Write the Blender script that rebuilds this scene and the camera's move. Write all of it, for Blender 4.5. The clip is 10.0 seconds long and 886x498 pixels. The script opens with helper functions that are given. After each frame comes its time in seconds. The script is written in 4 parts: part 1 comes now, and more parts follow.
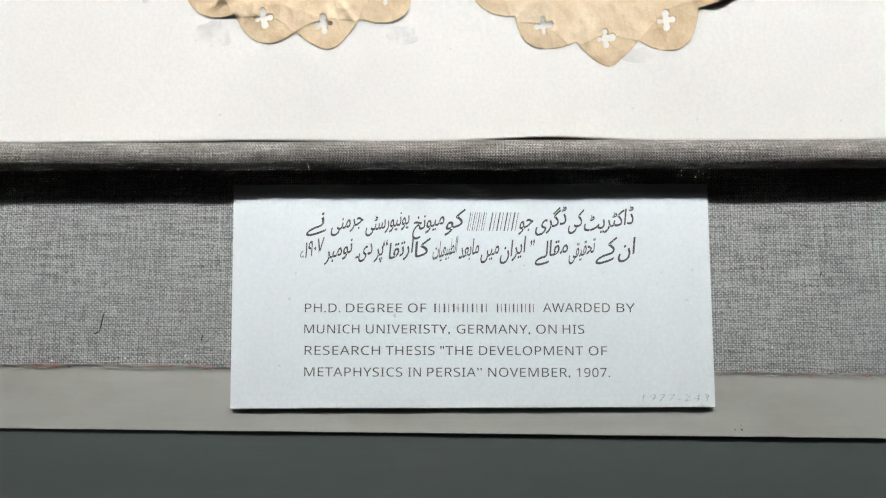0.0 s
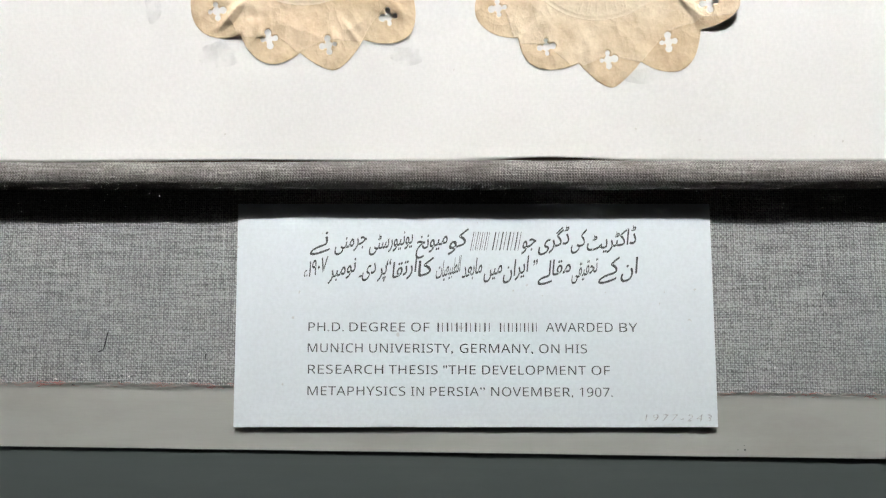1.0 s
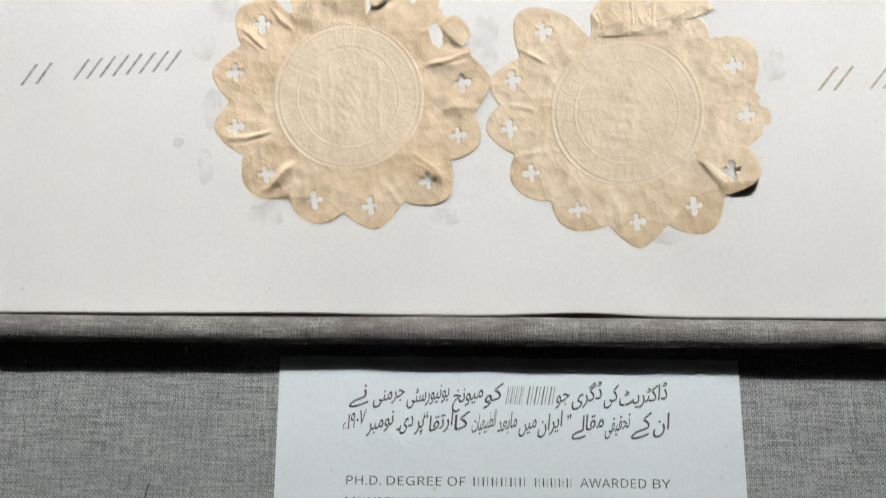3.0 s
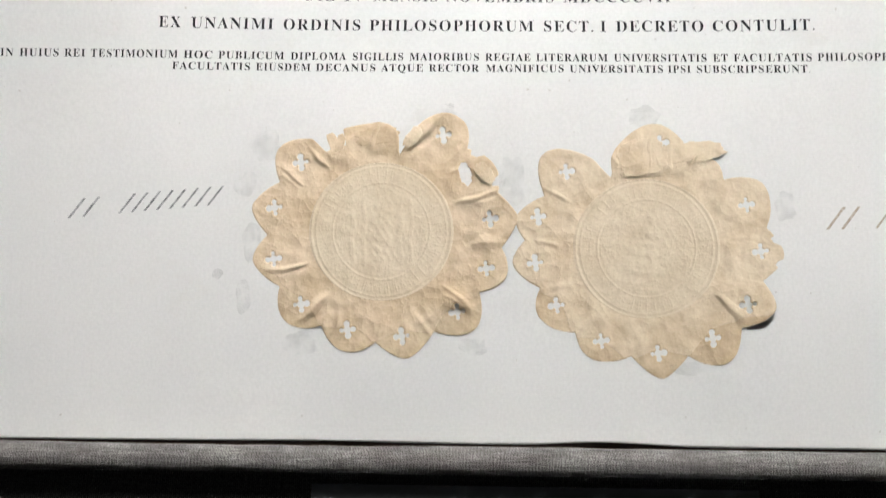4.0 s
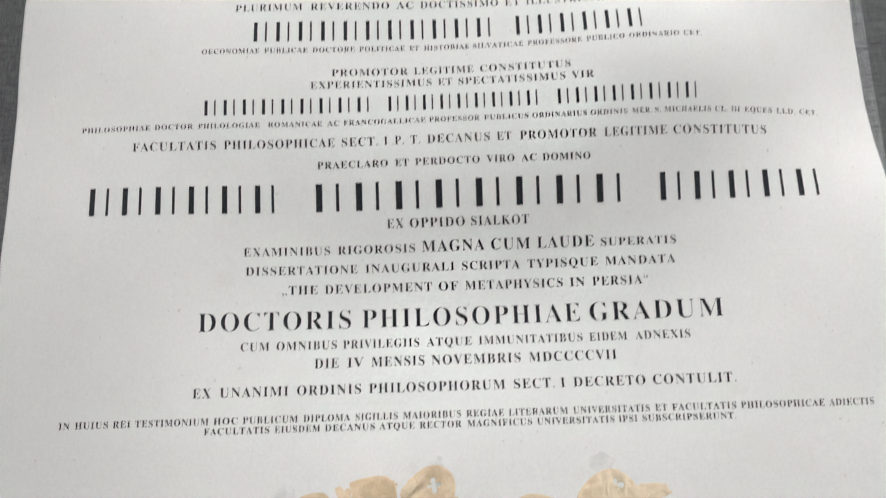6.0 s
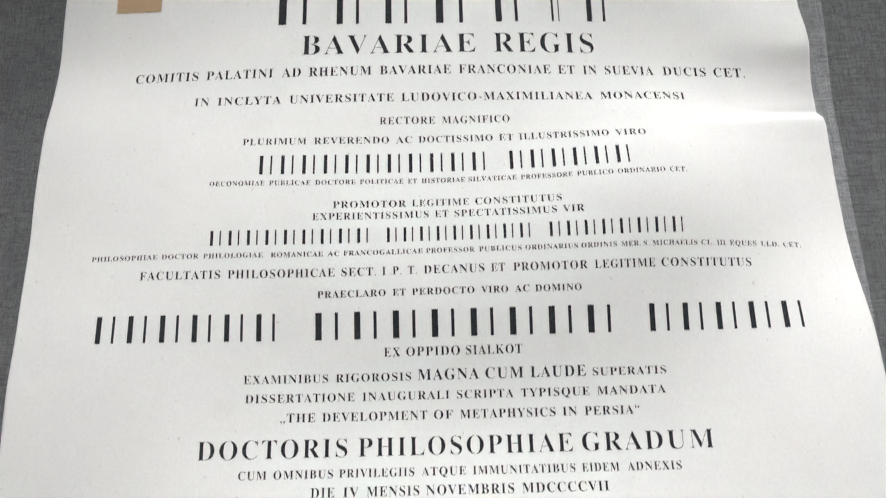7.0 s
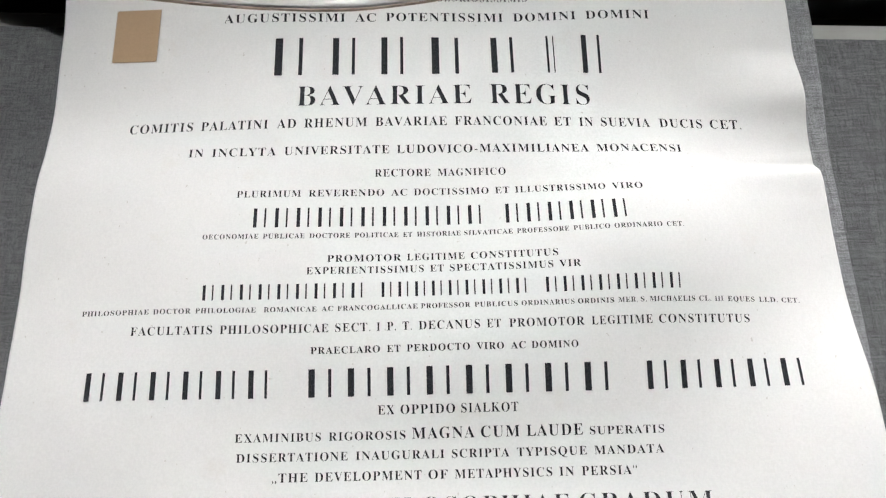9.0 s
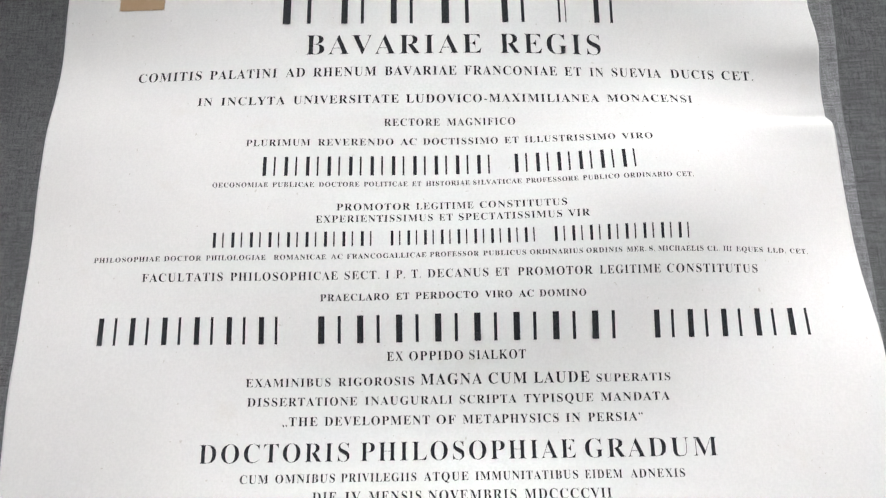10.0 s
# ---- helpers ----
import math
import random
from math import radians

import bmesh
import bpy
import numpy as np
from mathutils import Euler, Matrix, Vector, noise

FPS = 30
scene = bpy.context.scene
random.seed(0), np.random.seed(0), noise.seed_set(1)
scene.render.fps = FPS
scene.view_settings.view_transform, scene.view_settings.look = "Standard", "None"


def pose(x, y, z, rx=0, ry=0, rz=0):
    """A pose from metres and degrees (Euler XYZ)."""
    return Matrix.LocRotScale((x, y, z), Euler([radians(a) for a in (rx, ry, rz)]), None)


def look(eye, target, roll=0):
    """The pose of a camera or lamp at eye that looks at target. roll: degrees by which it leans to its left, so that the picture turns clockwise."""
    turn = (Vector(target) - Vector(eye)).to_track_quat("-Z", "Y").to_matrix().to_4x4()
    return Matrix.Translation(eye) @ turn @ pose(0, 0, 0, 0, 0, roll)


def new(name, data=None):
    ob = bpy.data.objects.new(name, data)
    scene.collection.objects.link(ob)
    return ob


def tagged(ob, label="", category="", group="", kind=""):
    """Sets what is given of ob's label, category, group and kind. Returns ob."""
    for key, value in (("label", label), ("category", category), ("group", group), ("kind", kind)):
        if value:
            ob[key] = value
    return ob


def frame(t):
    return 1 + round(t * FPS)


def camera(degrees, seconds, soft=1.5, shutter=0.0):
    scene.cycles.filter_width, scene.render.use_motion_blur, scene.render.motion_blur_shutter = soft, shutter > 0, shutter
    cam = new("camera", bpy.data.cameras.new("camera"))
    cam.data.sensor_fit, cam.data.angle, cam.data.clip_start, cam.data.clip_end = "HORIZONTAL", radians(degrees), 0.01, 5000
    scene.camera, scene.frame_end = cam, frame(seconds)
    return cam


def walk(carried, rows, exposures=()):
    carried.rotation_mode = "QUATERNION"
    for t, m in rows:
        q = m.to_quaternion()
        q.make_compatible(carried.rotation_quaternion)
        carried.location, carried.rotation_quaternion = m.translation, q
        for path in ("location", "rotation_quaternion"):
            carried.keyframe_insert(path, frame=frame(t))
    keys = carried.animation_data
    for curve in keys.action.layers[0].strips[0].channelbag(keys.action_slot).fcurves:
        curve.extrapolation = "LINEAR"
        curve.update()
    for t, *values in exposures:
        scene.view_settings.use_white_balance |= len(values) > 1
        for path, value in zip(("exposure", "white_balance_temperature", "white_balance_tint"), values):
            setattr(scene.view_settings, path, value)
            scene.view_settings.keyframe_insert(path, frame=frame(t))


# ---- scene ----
cam = camera(62.0, 10.0, soft=1.2, shutter=0.4)
PATH = [
    (0, (-0.00410, -0.25423, 1.29001), (-0.02304, 0.73759, 1.16375), -0.19),
    (0.5, (-0.00412, -0.25420, 1.29059), (-0.02385, 0.73799, 1.16738), -0.18),
    (1, (-0.00468, -0.25478, 1.29334), (-0.02564, 0.73858, 1.18023), -0.07),
    (1.5, (-0.00541, -0.25555, 1.29822), (-0.02663, 0.73965, 1.20272), 0.07),
    (2, (-0.00751, -0.25642, 1.30402), (-0.02736, 0.74082, 1.23255), 0.32),
    (2.2, (-0.00833, -0.25638, 1.30813), (-0.03724, 0.74076, 1.23829), 0.19),
    (3.5, (-0.02324, -0.26861, 1.33381), (-0.04575, 0.73067, 1.36433), 0.49),
    (4, (-0.02865, -0.27389, 1.34792), (-0.04732, 0.72375, 1.41401), 0.61),
    (4.5, (-0.02879, -0.28076, 1.36559), (-0.04609, 0.71413, 1.46503), 0.25),
    (4.9, (-0.03349, -0.29941, 1.39202), (-0.04622, 0.69271, 1.51667), -0.11),
    (5, (-0.03431, -0.30582, 1.39848), (-0.04733, 0.68558, 1.52875), -0.38),
    (5.5, (-0.03096, -0.32847, 1.42360), (-0.04096, 0.65767, 1.58921), -1.44),
    (6, (-0.02565, -0.34315, 1.44618), (-0.02871, 0.63659, 1.64642), -1.82),
    (6.2, (-0.02146, -0.34821, 1.44972), (-0.03320, 0.62551, 1.67719), -1.75),
    (7.3, (-0.02126, -0.36543, 1.48559), (-0.02195, 0.58938, 1.78284), -1.48),
    (7.5, (-0.02171, -0.36764, 1.49082), (-0.02068, 0.58278, 1.80178), -1.56),
    (8, (-0.02074, -0.36902, 1.49469), (-0.01986, 0.57267, 1.83114), -1.51),
    (8.5, (-0.02252, -0.36630, 1.49441), (-0.01956, 0.57881, 1.82115), -1.56),
    (9, (-0.02008, -0.36311, 1.49254), (-0.01922, 0.58770, 1.80230), -1.41),
    (9.5, (-0.01995, -0.36134, 1.48793), (-0.02187, 0.59523, 1.77943), -1.19),
    (10, (-0.02193, -0.36125, 1.48235), (-0.02963, 0.60151, 1.75260), -0.94),
]
walk(cam, [(t, look(eye, target, roll)) for t, eye, target, roll in PATH],
     exposures=((0, 0.36, 6500, 10.2), (2, 0.20, 6480, 11), (3.5, -0.07, 6450, 11.2), (4.5, -0.20, 6450, 11.2), (5, -0.37, 6420, 11.5), (5.5, -0.44, 6420, 11.5), (6, -0.36, 6420, 11.5), (7.5, -0.03, 6400, 11), (8, 0.0, 6400, 11), (9, -0.04, 6390, 11.5), (9.5, 0.0, 6380, 12.5), (10, -0.04, 6350, 13.2)))

# ---- world and light ----
world = bpy.data.worlds.new("hall_air")
scene.world = world
world.use_nodes = True
world.node_tree.nodes["Background"].inputs["Color"].default_value = (0.9, 0.95, 1.0, 1)
world.node_tree.nodes["Background"].inputs["Strength"].default_value = 0.05

lamp_data = bpy.data.lights.new("ceiling_tube", "AREA")
lamp_data.shape, lamp_data.size, lamp_data.size_y = "RECTANGLE", 0.8, 0.26
lamp_data.spread = radians(8.5)      # narrow beam chosen for its falloff, aimed at the middle of the case
lamp_data.energy, lamp_data.color = 1.90, (0.965, 0.975, 0.955)
lamp = new("ceiling_tube", lamp_data)
lamp.matrix_world = look((0.15, -2.3, 4.70), (0.06, 0.0, 1.515))

fill_data = bpy.data.lights.new("added_fill_light", "AREA")      # added fill light with no seen source; lifts the black shadows and the hall
fill_data.shape, fill_data.size = "SQUARE", 2.0
fill_data.energy, fill_data.color = 25.0, (1.0, 0.98, 0.95)
fill_lamp = new("added_fill_light", fill_data)
fill_lamp.matrix_world = look((0.0, -2.6, 5.35), (0.0, -2.59, 0.0))


# ---- small tools ----
def link(name, mesh, material, parent=None, label=""):
    ob = new(name, mesh)
    if material:
        mesh.materials.append(material)
    if parent:
        ob.parent = parent
    if label:
        ob["label"] = label
    return ob


def part(name, bm, material, parent=None, label="", smooth=False):
    mesh = bpy.data.meshes.new(name)
    bm.to_mesh(mesh)
    bm.free()
    if smooth:
        mesh.polygons.foreach_set("use_smooth", [True] * len(mesh.polygons))
    return link(name, mesh, material, parent, label)


def raw(name, verts, faces, material, parent=None, label="", smooth=False):
    mesh = bpy.data.meshes.new(name)
    mesh.from_pydata(verts, [], faces)
    mesh.update()
    if smooth:
        mesh.polygons.foreach_set("use_smooth", [True] * len(mesh.polygons))
    return link(name, mesh, material, parent, label)


def base(name, label, category, group="", kind="", at=(0, 0, 0)):
    ob = new(name)
    ob.location = at
    ob.empty_display_size = 0.02
    return tagged(ob, label, category, group, kind)


def prism(outline, y0, y1, bevel=0.0):
    """A plate: outline in (x, z), from y0 (front) to y1 (back)."""
    bm = bmesh.new()
    a = [bm.verts.new((x, y0, z)) for x, z in outline]
    b = [bm.verts.new((x, y1, z)) for x, z in outline]
    bm.faces.new(a)
    bm.faces.new(b[::-1])
    for i in range(len(a)):
        j = (i + 1) % len(a)
        bm.faces.new((a[i], b[i], b[j], a[j]))
    bmesh.ops.recalc_face_normals(bm, faces=bm.faces)
    if bevel:
        bmesh.ops.bevel(bm, geom=bm.edges[:], offset=bevel, segments=2, affect="EDGES", profile=0.6)
    return bm


def box(x0, x1, y0, y1, z0, z1, bevel=0.0):
    return prism([(x0, z0), (x1, z0), (x1, z1), (x0, z1)], y0, y1, bevel)


def ease(a, b, x):
    t = min(1.0, max(0.0, (x - a) / (b - a)))
    return t * t * (3 - 2 * t)


def rnd(x, z, scale, seed=0.0):
    return noise.noise(Vector((x * scale + seed * 7.31, z * scale - seed * 3.7, seed)))


# ---- materials ----
def material(name, color, rough=0.8, metallic=0.0, spec=0.3):
    m = bpy.data.materials.new(name)
    m.use_nodes = True
    p = m.node_tree.nodes["Principled BSDF"]
    p.inputs["Base Color"].default_value = (*color, 1)
    p.inputs["Roughness"].default_value = rough
    p.inputs["Metallic"].default_value = metallic
    p.inputs["Specular IOR Level"].default_value = spec
    return m, m.node_tree, p


def add(tree, kind, **values):
    n = tree.nodes.new(kind)
    for key, value in values.items():
        n.inputs[key.replace("_", " ")].default_value = value
    return n


def coords(tree):
    return tree.nodes.new("ShaderNodeTexCoord").outputs["Object"]


def noise_node(tree, scale, detail=4.0, rough=0.55, stretch=None):
    n = add(tree, "ShaderNodeTexNoise", Scale=scale, Detail=detail, Roughness=rough)
    src = coords(tree)
    if stretch:
        mp = tree.nodes.new("ShaderNodeMapping")
        mp.inputs["Scale"].default_value = stretch
        tree.links.new(src, mp.inputs["Vector"])
        src = mp.outputs["Vector"]
    tree.links.new(src, n.inputs["Vector"])
    return n.outputs["Fac"]


def ramp(tree, fac, stops):
    r = tree.nodes.new("ShaderNodeValToRGB")
    e = r.color_ramp.elements
    while len(e) < len(stops):
        e.new(0.5)
    for el, (pos, col) in zip(e, stops):
        el.position, el.color = pos, (*col, 1)
    tree.links.new(fac, r.inputs["Fac"])
    return r.outputs["Color"]


def mix(tree, a, b, fac, mode="MIX"):
    n = tree.nodes.new("ShaderNodeMix")
    n.data_type, n.blend_type = "RGBA", mode
    for sock, val in ((n.inputs["Factor"], fac), (n.inputs["A"], a), (n.inputs["B"], b)):
        if isinstance(val, (int, float)):
            sock.default_value = val
        elif isinstance(val, tuple):
            sock.default_value = (*val, 1)
        else:
            tree.links.new(val, sock)
    return n.outputs["Result"]


def maths(tree, op, a, b=0.0):
    n = tree.nodes.new("ShaderNodeMath")
    n.operation = op
    for sock, val in zip(n.inputs, (a, b)):
        if isinstance(val, (int, float)):
            sock.default_value = val
        else:
            tree.links.new(val, sock)
    return n.outputs[0]


def bump(tree, p, height, strength, distance):
    n = add(tree, "ShaderNodeBump", Strength=strength, Distance=distance)
    tree.links.new(height, n.inputs["Height"])
    tree.links.new(n.outputs["Normal"], p.inputs["Normal"])


def paper_material(name, color, dark, stain, spot=True, gloss=0.75, stain_amount=0.35):
    m, t, p = material(name, color, gloss, spec=0.25)
    cloud = ramp(t, noise_node(t, 9.0, 5.0), [(0.3, dark), (0.7, color)])
    fine = ramp(t, noise_node(t, 900.0, 3.0), [(0.35, (0.94, 0.94, 0.94)), (0.65, (1, 1, 1))])
    col = mix(t, cloud, fine, 1.0, "MULTIPLY")
    if spot:
        mask = maths(t, "MULTIPLY", ramp(t, noise_node(t, 33.0, 6.0, 0.65), [(0.60, (0, 0, 0)), (0.74, (1, 1, 1))]), stain_amount)
        col = mix(t, col, stain, mask)
        specks = maths(t, "MULTIPLY", ramp(t, noise_node(t, 420.0, 1.0), [(0.765, (0, 0, 0)), (0.79, (1, 1, 1))]), 0.35)
        col = mix(t, col, (0.34, 0.28, 0.22), specks)
    t.links.new(col, p.inputs["Base Color"])
    bump(t, p, noise_node(t, 700.0, 4.0), 0.12, 0.0002)
    return m


def linen_material(name, color, thread, tint, stain=None):
    """Plain weave: warp and weft ribs, uneven yarns and slubs."""
    m, t, p = material(name, color, 0.95, spec=0.1)
    sep = t.nodes.new("ShaderNodeSeparateXYZ")
    warp_noise = add(t, "ShaderNodeTexNoise", Scale=60.0, Detail=3.0)
    src = coords(t)
    t.links.new(src, warp_noise.inputs["Vector"])
    off = t.nodes.new("ShaderNodeVectorMath")
    off.operation = "MULTIPLY_ADD"
    t.links.new(warp_noise.outputs["Color"], off.inputs[0])
    off.inputs[1].default_value = (0.0012, 0.0012, 0.0009)
    t.links.new(src, off.inputs[2])
    t.links.new(off.outputs[0], sep.inputs[0])
    k = 2 * math.pi / thread
    a = maths(t, "SINE", maths(t, "MULTIPLY", sep.outputs["X"], k))
    b = maths(t, "SINE", maths(t, "MULTIPLY", sep.outputs["Z"], k))
    weave = maths(t, "MULTIPLY", a, b)
    ribs = maths(t, "ADD", maths(t, "MULTIPLY", weave, 0.5), maths(t, "ADD", maths(t, "ABSOLUTE", a), maths(t, "ABSOLUTE", b)))
    yarn_h = noise_node(t, 95.0, 3.0, 0.6, (1.0, 1.0, 17.0))
    yarn_v = noise_node(t, 95.0, 3.0, 0.6, (17.0, 1.0, 1.0))
    grain = noise_node(t, 1500.0, 2.0, 0.5)
    yarns = maths(t, "ADD", maths(t, "MULTIPLY", yarn_h, 0.95), maths(t, "ADD", maths(t, "MULTIPLY", yarn_v, 0.75), maths(t, "MULTIPLY", grain, 1.0)))
    height = maths(t, "ADD", maths(t, "MULTIPLY", ribs, 0.27), maths(t, "MULTIPLY", yarns, 1.06))
    dark = tuple(c * 0.40 for c in color)
    light = tuple(min(1, c * 1.75) for c in color)
    col = ramp(t, maths(t, "MULTIPLY", height, 0.49), [(0.66, dark), (0.85, color), (1.0, light)])
    col = mix(t, col, tint, maths(t, "MULTIPLY", ramp(t, noise_node(t, 18.0, 5.0, 0.65), [(0.38, (0, 0, 0)), (0.62, (1, 1, 1))]), 0.30))
    if stain:
        col = mix(t, col, stain, maths(t, "MULTIPLY", ramp(t, noise_node(t, 60.0, 6.0, 0.7, (1, 1, 2.5)), [(0.40, (0, 0, 0)), (0.66, (1, 1, 1))]), 0.8))
    t.links.new(col, p.inputs["Base Color"])
    bump(t, p, height, 0.8, 0.0006)
    return m


def painted_material(name, color, dirt, gloss=0.6, streak=(1.0, 1.0, 8.0), amount=0.5):
    m, t, p = material(name, color, gloss, spec=0.35)
    brushed = ramp(t, noise_node(t, 40.0, 5.0, 0.6, streak), [(0.3, tuple(c * 0.95 for c in color)), (0.7, color)])
    mask = maths(t, "MULTIPLY", ramp(t, noise_node(t, 22.0, 6.0, 0.6, (1, 1, 2.5)), [(0.52, (0, 0, 0)), (0.75, (1, 1, 1))]), amount)
    t.links.new(mix(t, brushed, dirt, mask), p.inputs["Base Color"])
    bump(t, p, noise_node(t, 160.0, 5.0, 0.6, streak), 0.10, 0.0005)
    return m


PAPER = paper_material("aged_white_paper", (0.80, 0.785, 0.765), (0.725, 0.715, 0.70), (0.62, 0.56, 0.47), stain_amount=0.22)
CARD = paper_material("white_card", (0.655, 0.70, 0.735), (0.62, 0.665, 0.70), (0.50, 0.53, 0.56), stain_amount=0.25, gloss=0.5)
def facets(t, scale):
    """Distance to scattered points: the broken planes of crumpled paper."""
    n = add(t, "ShaderNodeTexVoronoi", Scale=scale)
    warp = add(t, "ShaderNodeTexNoise", Scale=scale * 0.7, Detail=2.0)
    src = coords(t)
    t.links.new(src, warp.inputs["Vector"])
    off = t.nodes.new("ShaderNodeVectorMath")
    off.operation = "MULTIPLY_ADD"
    t.links.new(warp.outputs["Color"], off.inputs[0])
    off.inputs[1].default_value = (0.9 / scale, 0.9 / scale, 0.9 / scale)
    t.links.new(src, off.inputs[2])
    t.links.new(off.outputs[0], n.inputs["Vector"])
    return n.outputs["Distance"]


def wafer_material(name, color, fold, stain, crumpled=1.0):
    m, t, p = material(name, color, 0.7, spec=0.2)
    col = ramp(t, noise_node(t, 70.0, 5.0, 0.6), [(0.38, fold), (0.56, color)])
    col = mix(t, col, stain, maths(t, "MULTIPLY", ramp(t, noise_node(t, 150.0, 5.0, 0.6), [(0.56, (0, 0, 0)), (0.72, (1, 1, 1))]), 0.35))
    col = mix(t, col, ramp(t, noise_node(t, 1200.0, 3.0), [(0.3, (0.92, 0.91, 0.90)), (0.7, (1, 1, 1))]), 1.0, "MULTIPLY")
    t.links.new(col, p.inputs["Base Color"])
    planes = maths(t, "ADD", maths(t, "MULTIPLY", facets(t, 95.0), 2.6 * crumpled), maths(t, "MULTIPLY", facets(t, 210.0), 1.1 * crumpled))
    fibre = maths(t, "ADD", maths(t, "MULTIPLY", noise_node(t, 800.0, 4.0), 0.5), noise_node(t, 130.0, 4.0))
    bump(t, p, maths(t, "ADD", fibre, planes), 0.70, 0.0006)
    return m


WAFER = wafer_material("tan_wafer_paper", (0.745, 0.595, 0.42), (0.635, 0.485, 0.315), (0.52, 0.375, 0.23))
WAFER_PALE = wafer_material("pale_tan_wafer_paper", (0.765, 0.635, 0.465), (0.68, 0.54, 0.37), (0.57, 0.43, 0.285))
WAFER_UNDER = wafer_material("tan_wafer_back", (0.69, 0.545, 0.37), (0.59, 0.445, 0.285), (0.49, 0.34, 0.21))
WAFER_DISC = wafer_material("pressed_wafer_paper", (0.745, 0.63, 0.47), (0.695, 0.575, 0.415), (0.61, 0.485, 0.34), 0.3)
STAMP = paper_material("gummed_brown_paper", (0.47, 0.33, 0.20), (0.42, 0.29, 0.17), (0.36, 0.25, 0.15), stain_amount=0.3, gloss=0.45)
LINEN = linen_material("grey_linen", (0.262, 0.265, 0.262), 0.00150, (0.21, 0.228, 0.236))
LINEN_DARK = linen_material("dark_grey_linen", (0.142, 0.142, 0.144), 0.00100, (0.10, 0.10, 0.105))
LINEN_ROLL = linen_material("worn_linen_hem", (0.225, 0.214, 0.20), 0.00100, (0.20, 0.18, 0.167), (0.11, 0.095, 0.09))
BACKING = linen_material("grey_backing_cloth", (0.27, 0.27, 0.275), 0.00090, (0.22, 0.22, 0.225))
STRIP = painted_material("pale_painted_wood", (0.345, 0.345, 0.322), (0.26, 0.25, 0.225), 0.55)
APRON = painted_material("dark_grey_green_paint", (0.098, 0.115, 0.112), (0.12, 0.132, 0.128), 0.5)
LINTEL = painted_material("dark_grey_paint", (0.055, 0.06, 0.062), (0.068, 0.072, 0.074), 0.85)
LINTEL_EDGE = painted_material("light_grey_edge", (0.20, 0.20, 0.20), (0.16, 0.16, 0.16), 0.85)
# near-black: the unlit depth of the gap is put into this colour
VOID = painted_material("black_recess", (0.008, 0.008, 0.008), (0.012, 0.012, 0.012), 0.9)
BARE = painted_material("dark_brown_wood", (0.10, 0.060, 0.043), (0.07, 0.043, 0.032), 0.8, (1.0, 1.0, 10.0))
WALL = painted_material("hall_plaster", (0.10, 0.10, 0.10), (0.08, 0.08, 0.08), 0.9)
INK, ink_tree, ink_p = material("black_letterpress_ink", (0.024, 0.024, 0.026), 0.8, spec=0.15)
ink_tree.links.new(ramp(ink_tree, noise_node(ink_tree, 1500.0, 3.0), [(0.35, (0.014, 0.014, 0.016)), (0.72, (0.048, 0.048, 0.050))]), ink_p.inputs["Base Color"])
GREY_INK, gi_tree, gi_p = material("grey_label_ink", (0.10, 0.105, 0.11), 0.6)
gi_tree.links.new(ramp(gi_tree, noise_node(gi_tree, 1500.0, 3.0), [(0.3, (0.045, 0.05, 0.055)), (0.7, (0.10, 0.105, 0.11))]), gi_p.inputs["Base Color"])
PENCIL, pc_tree, pc_p = material("faint_pencil", (0.36, 0.36, 0.36), 0.7)
pc_tree.links.new(ramp(pc_tree, noise_node(pc_tree, 900.0, 2.0), [(0.35, (0.24, 0.24, 0.25)), (0.65, (0.58, 0.58, 0.58))]), pc_p.inputs["Base Color"])
PENCIL_DARK, pd_tree, pd_p = material("grey_pen_ink", (0.20, 0.20, 0.20), 0.7)
pd_tree.links.new(ramp(pd_tree, noise_node(pd_tree, 500.0, 2.0), [(0.35, (0.16, 0.16, 0.16)), (0.65, (0.42, 0.42, 0.42))]), pd_p.inputs["Base Color"])
SEPIA, se_tree, se_p = material("faded_sepia_ink", (0.44, 0.36, 0.27), 0.7)
se_tree.links.new(ramp(se_tree, noise_node(se_tree, 900.0, 2.0), [(0.35, (0.34, 0.27, 0.20)), (0.65, (0.60, 0.54, 0.46))]), se_p.inputs["Base Color"])
THREAD, th_tree, th_p = material("frayed_threads", (0.42, 0.33, 0.30), 0.95)
th_tree.links.new(ramp(th_tree, noise_node(th_tree, 120.0, 2.0), [(0.40, (0.36, 0.17, 0.15)), (0.54, (0.40, 0.34, 0.32)), (0.7, (0.48, 0.46, 0.43))]), th_p.inputs["Base Color"])
FILM, fi_tree, fi_p = material("white_glossy_plastic", (0.88, 0.86, 0.84), 0.22, spec=0.6)
fi_tree.links.new(ramp(fi_tree, noise_node(fi_tree, 30.0, 2.0, 0.5, (1, 1, 6)), [(0.3, (0.84, 0.80, 0.76)), (0.7, (0.92, 0.90, 0.89))]), fi_p.inputs["Base Color"])
FILM_FLAT = painted_material("dull_grey_film", (0.50, 0.49, 0.50), (0.42, 0.41, 0.42), 0.5)
FILM_EDGE, fe_tree, fe_p = material("tan_plastic_edge", (0.50, 0.36, 0.28), 0.4)
fe_tree.links.new(ramp(fe_tree, noise_node(fe_tree, 90.0, 3.0), [(0.3, (0.34, 0.24, 0.18)), (0.7, (0.60, 0.46, 0.38))]), fe_p.inputs["Base Color"])

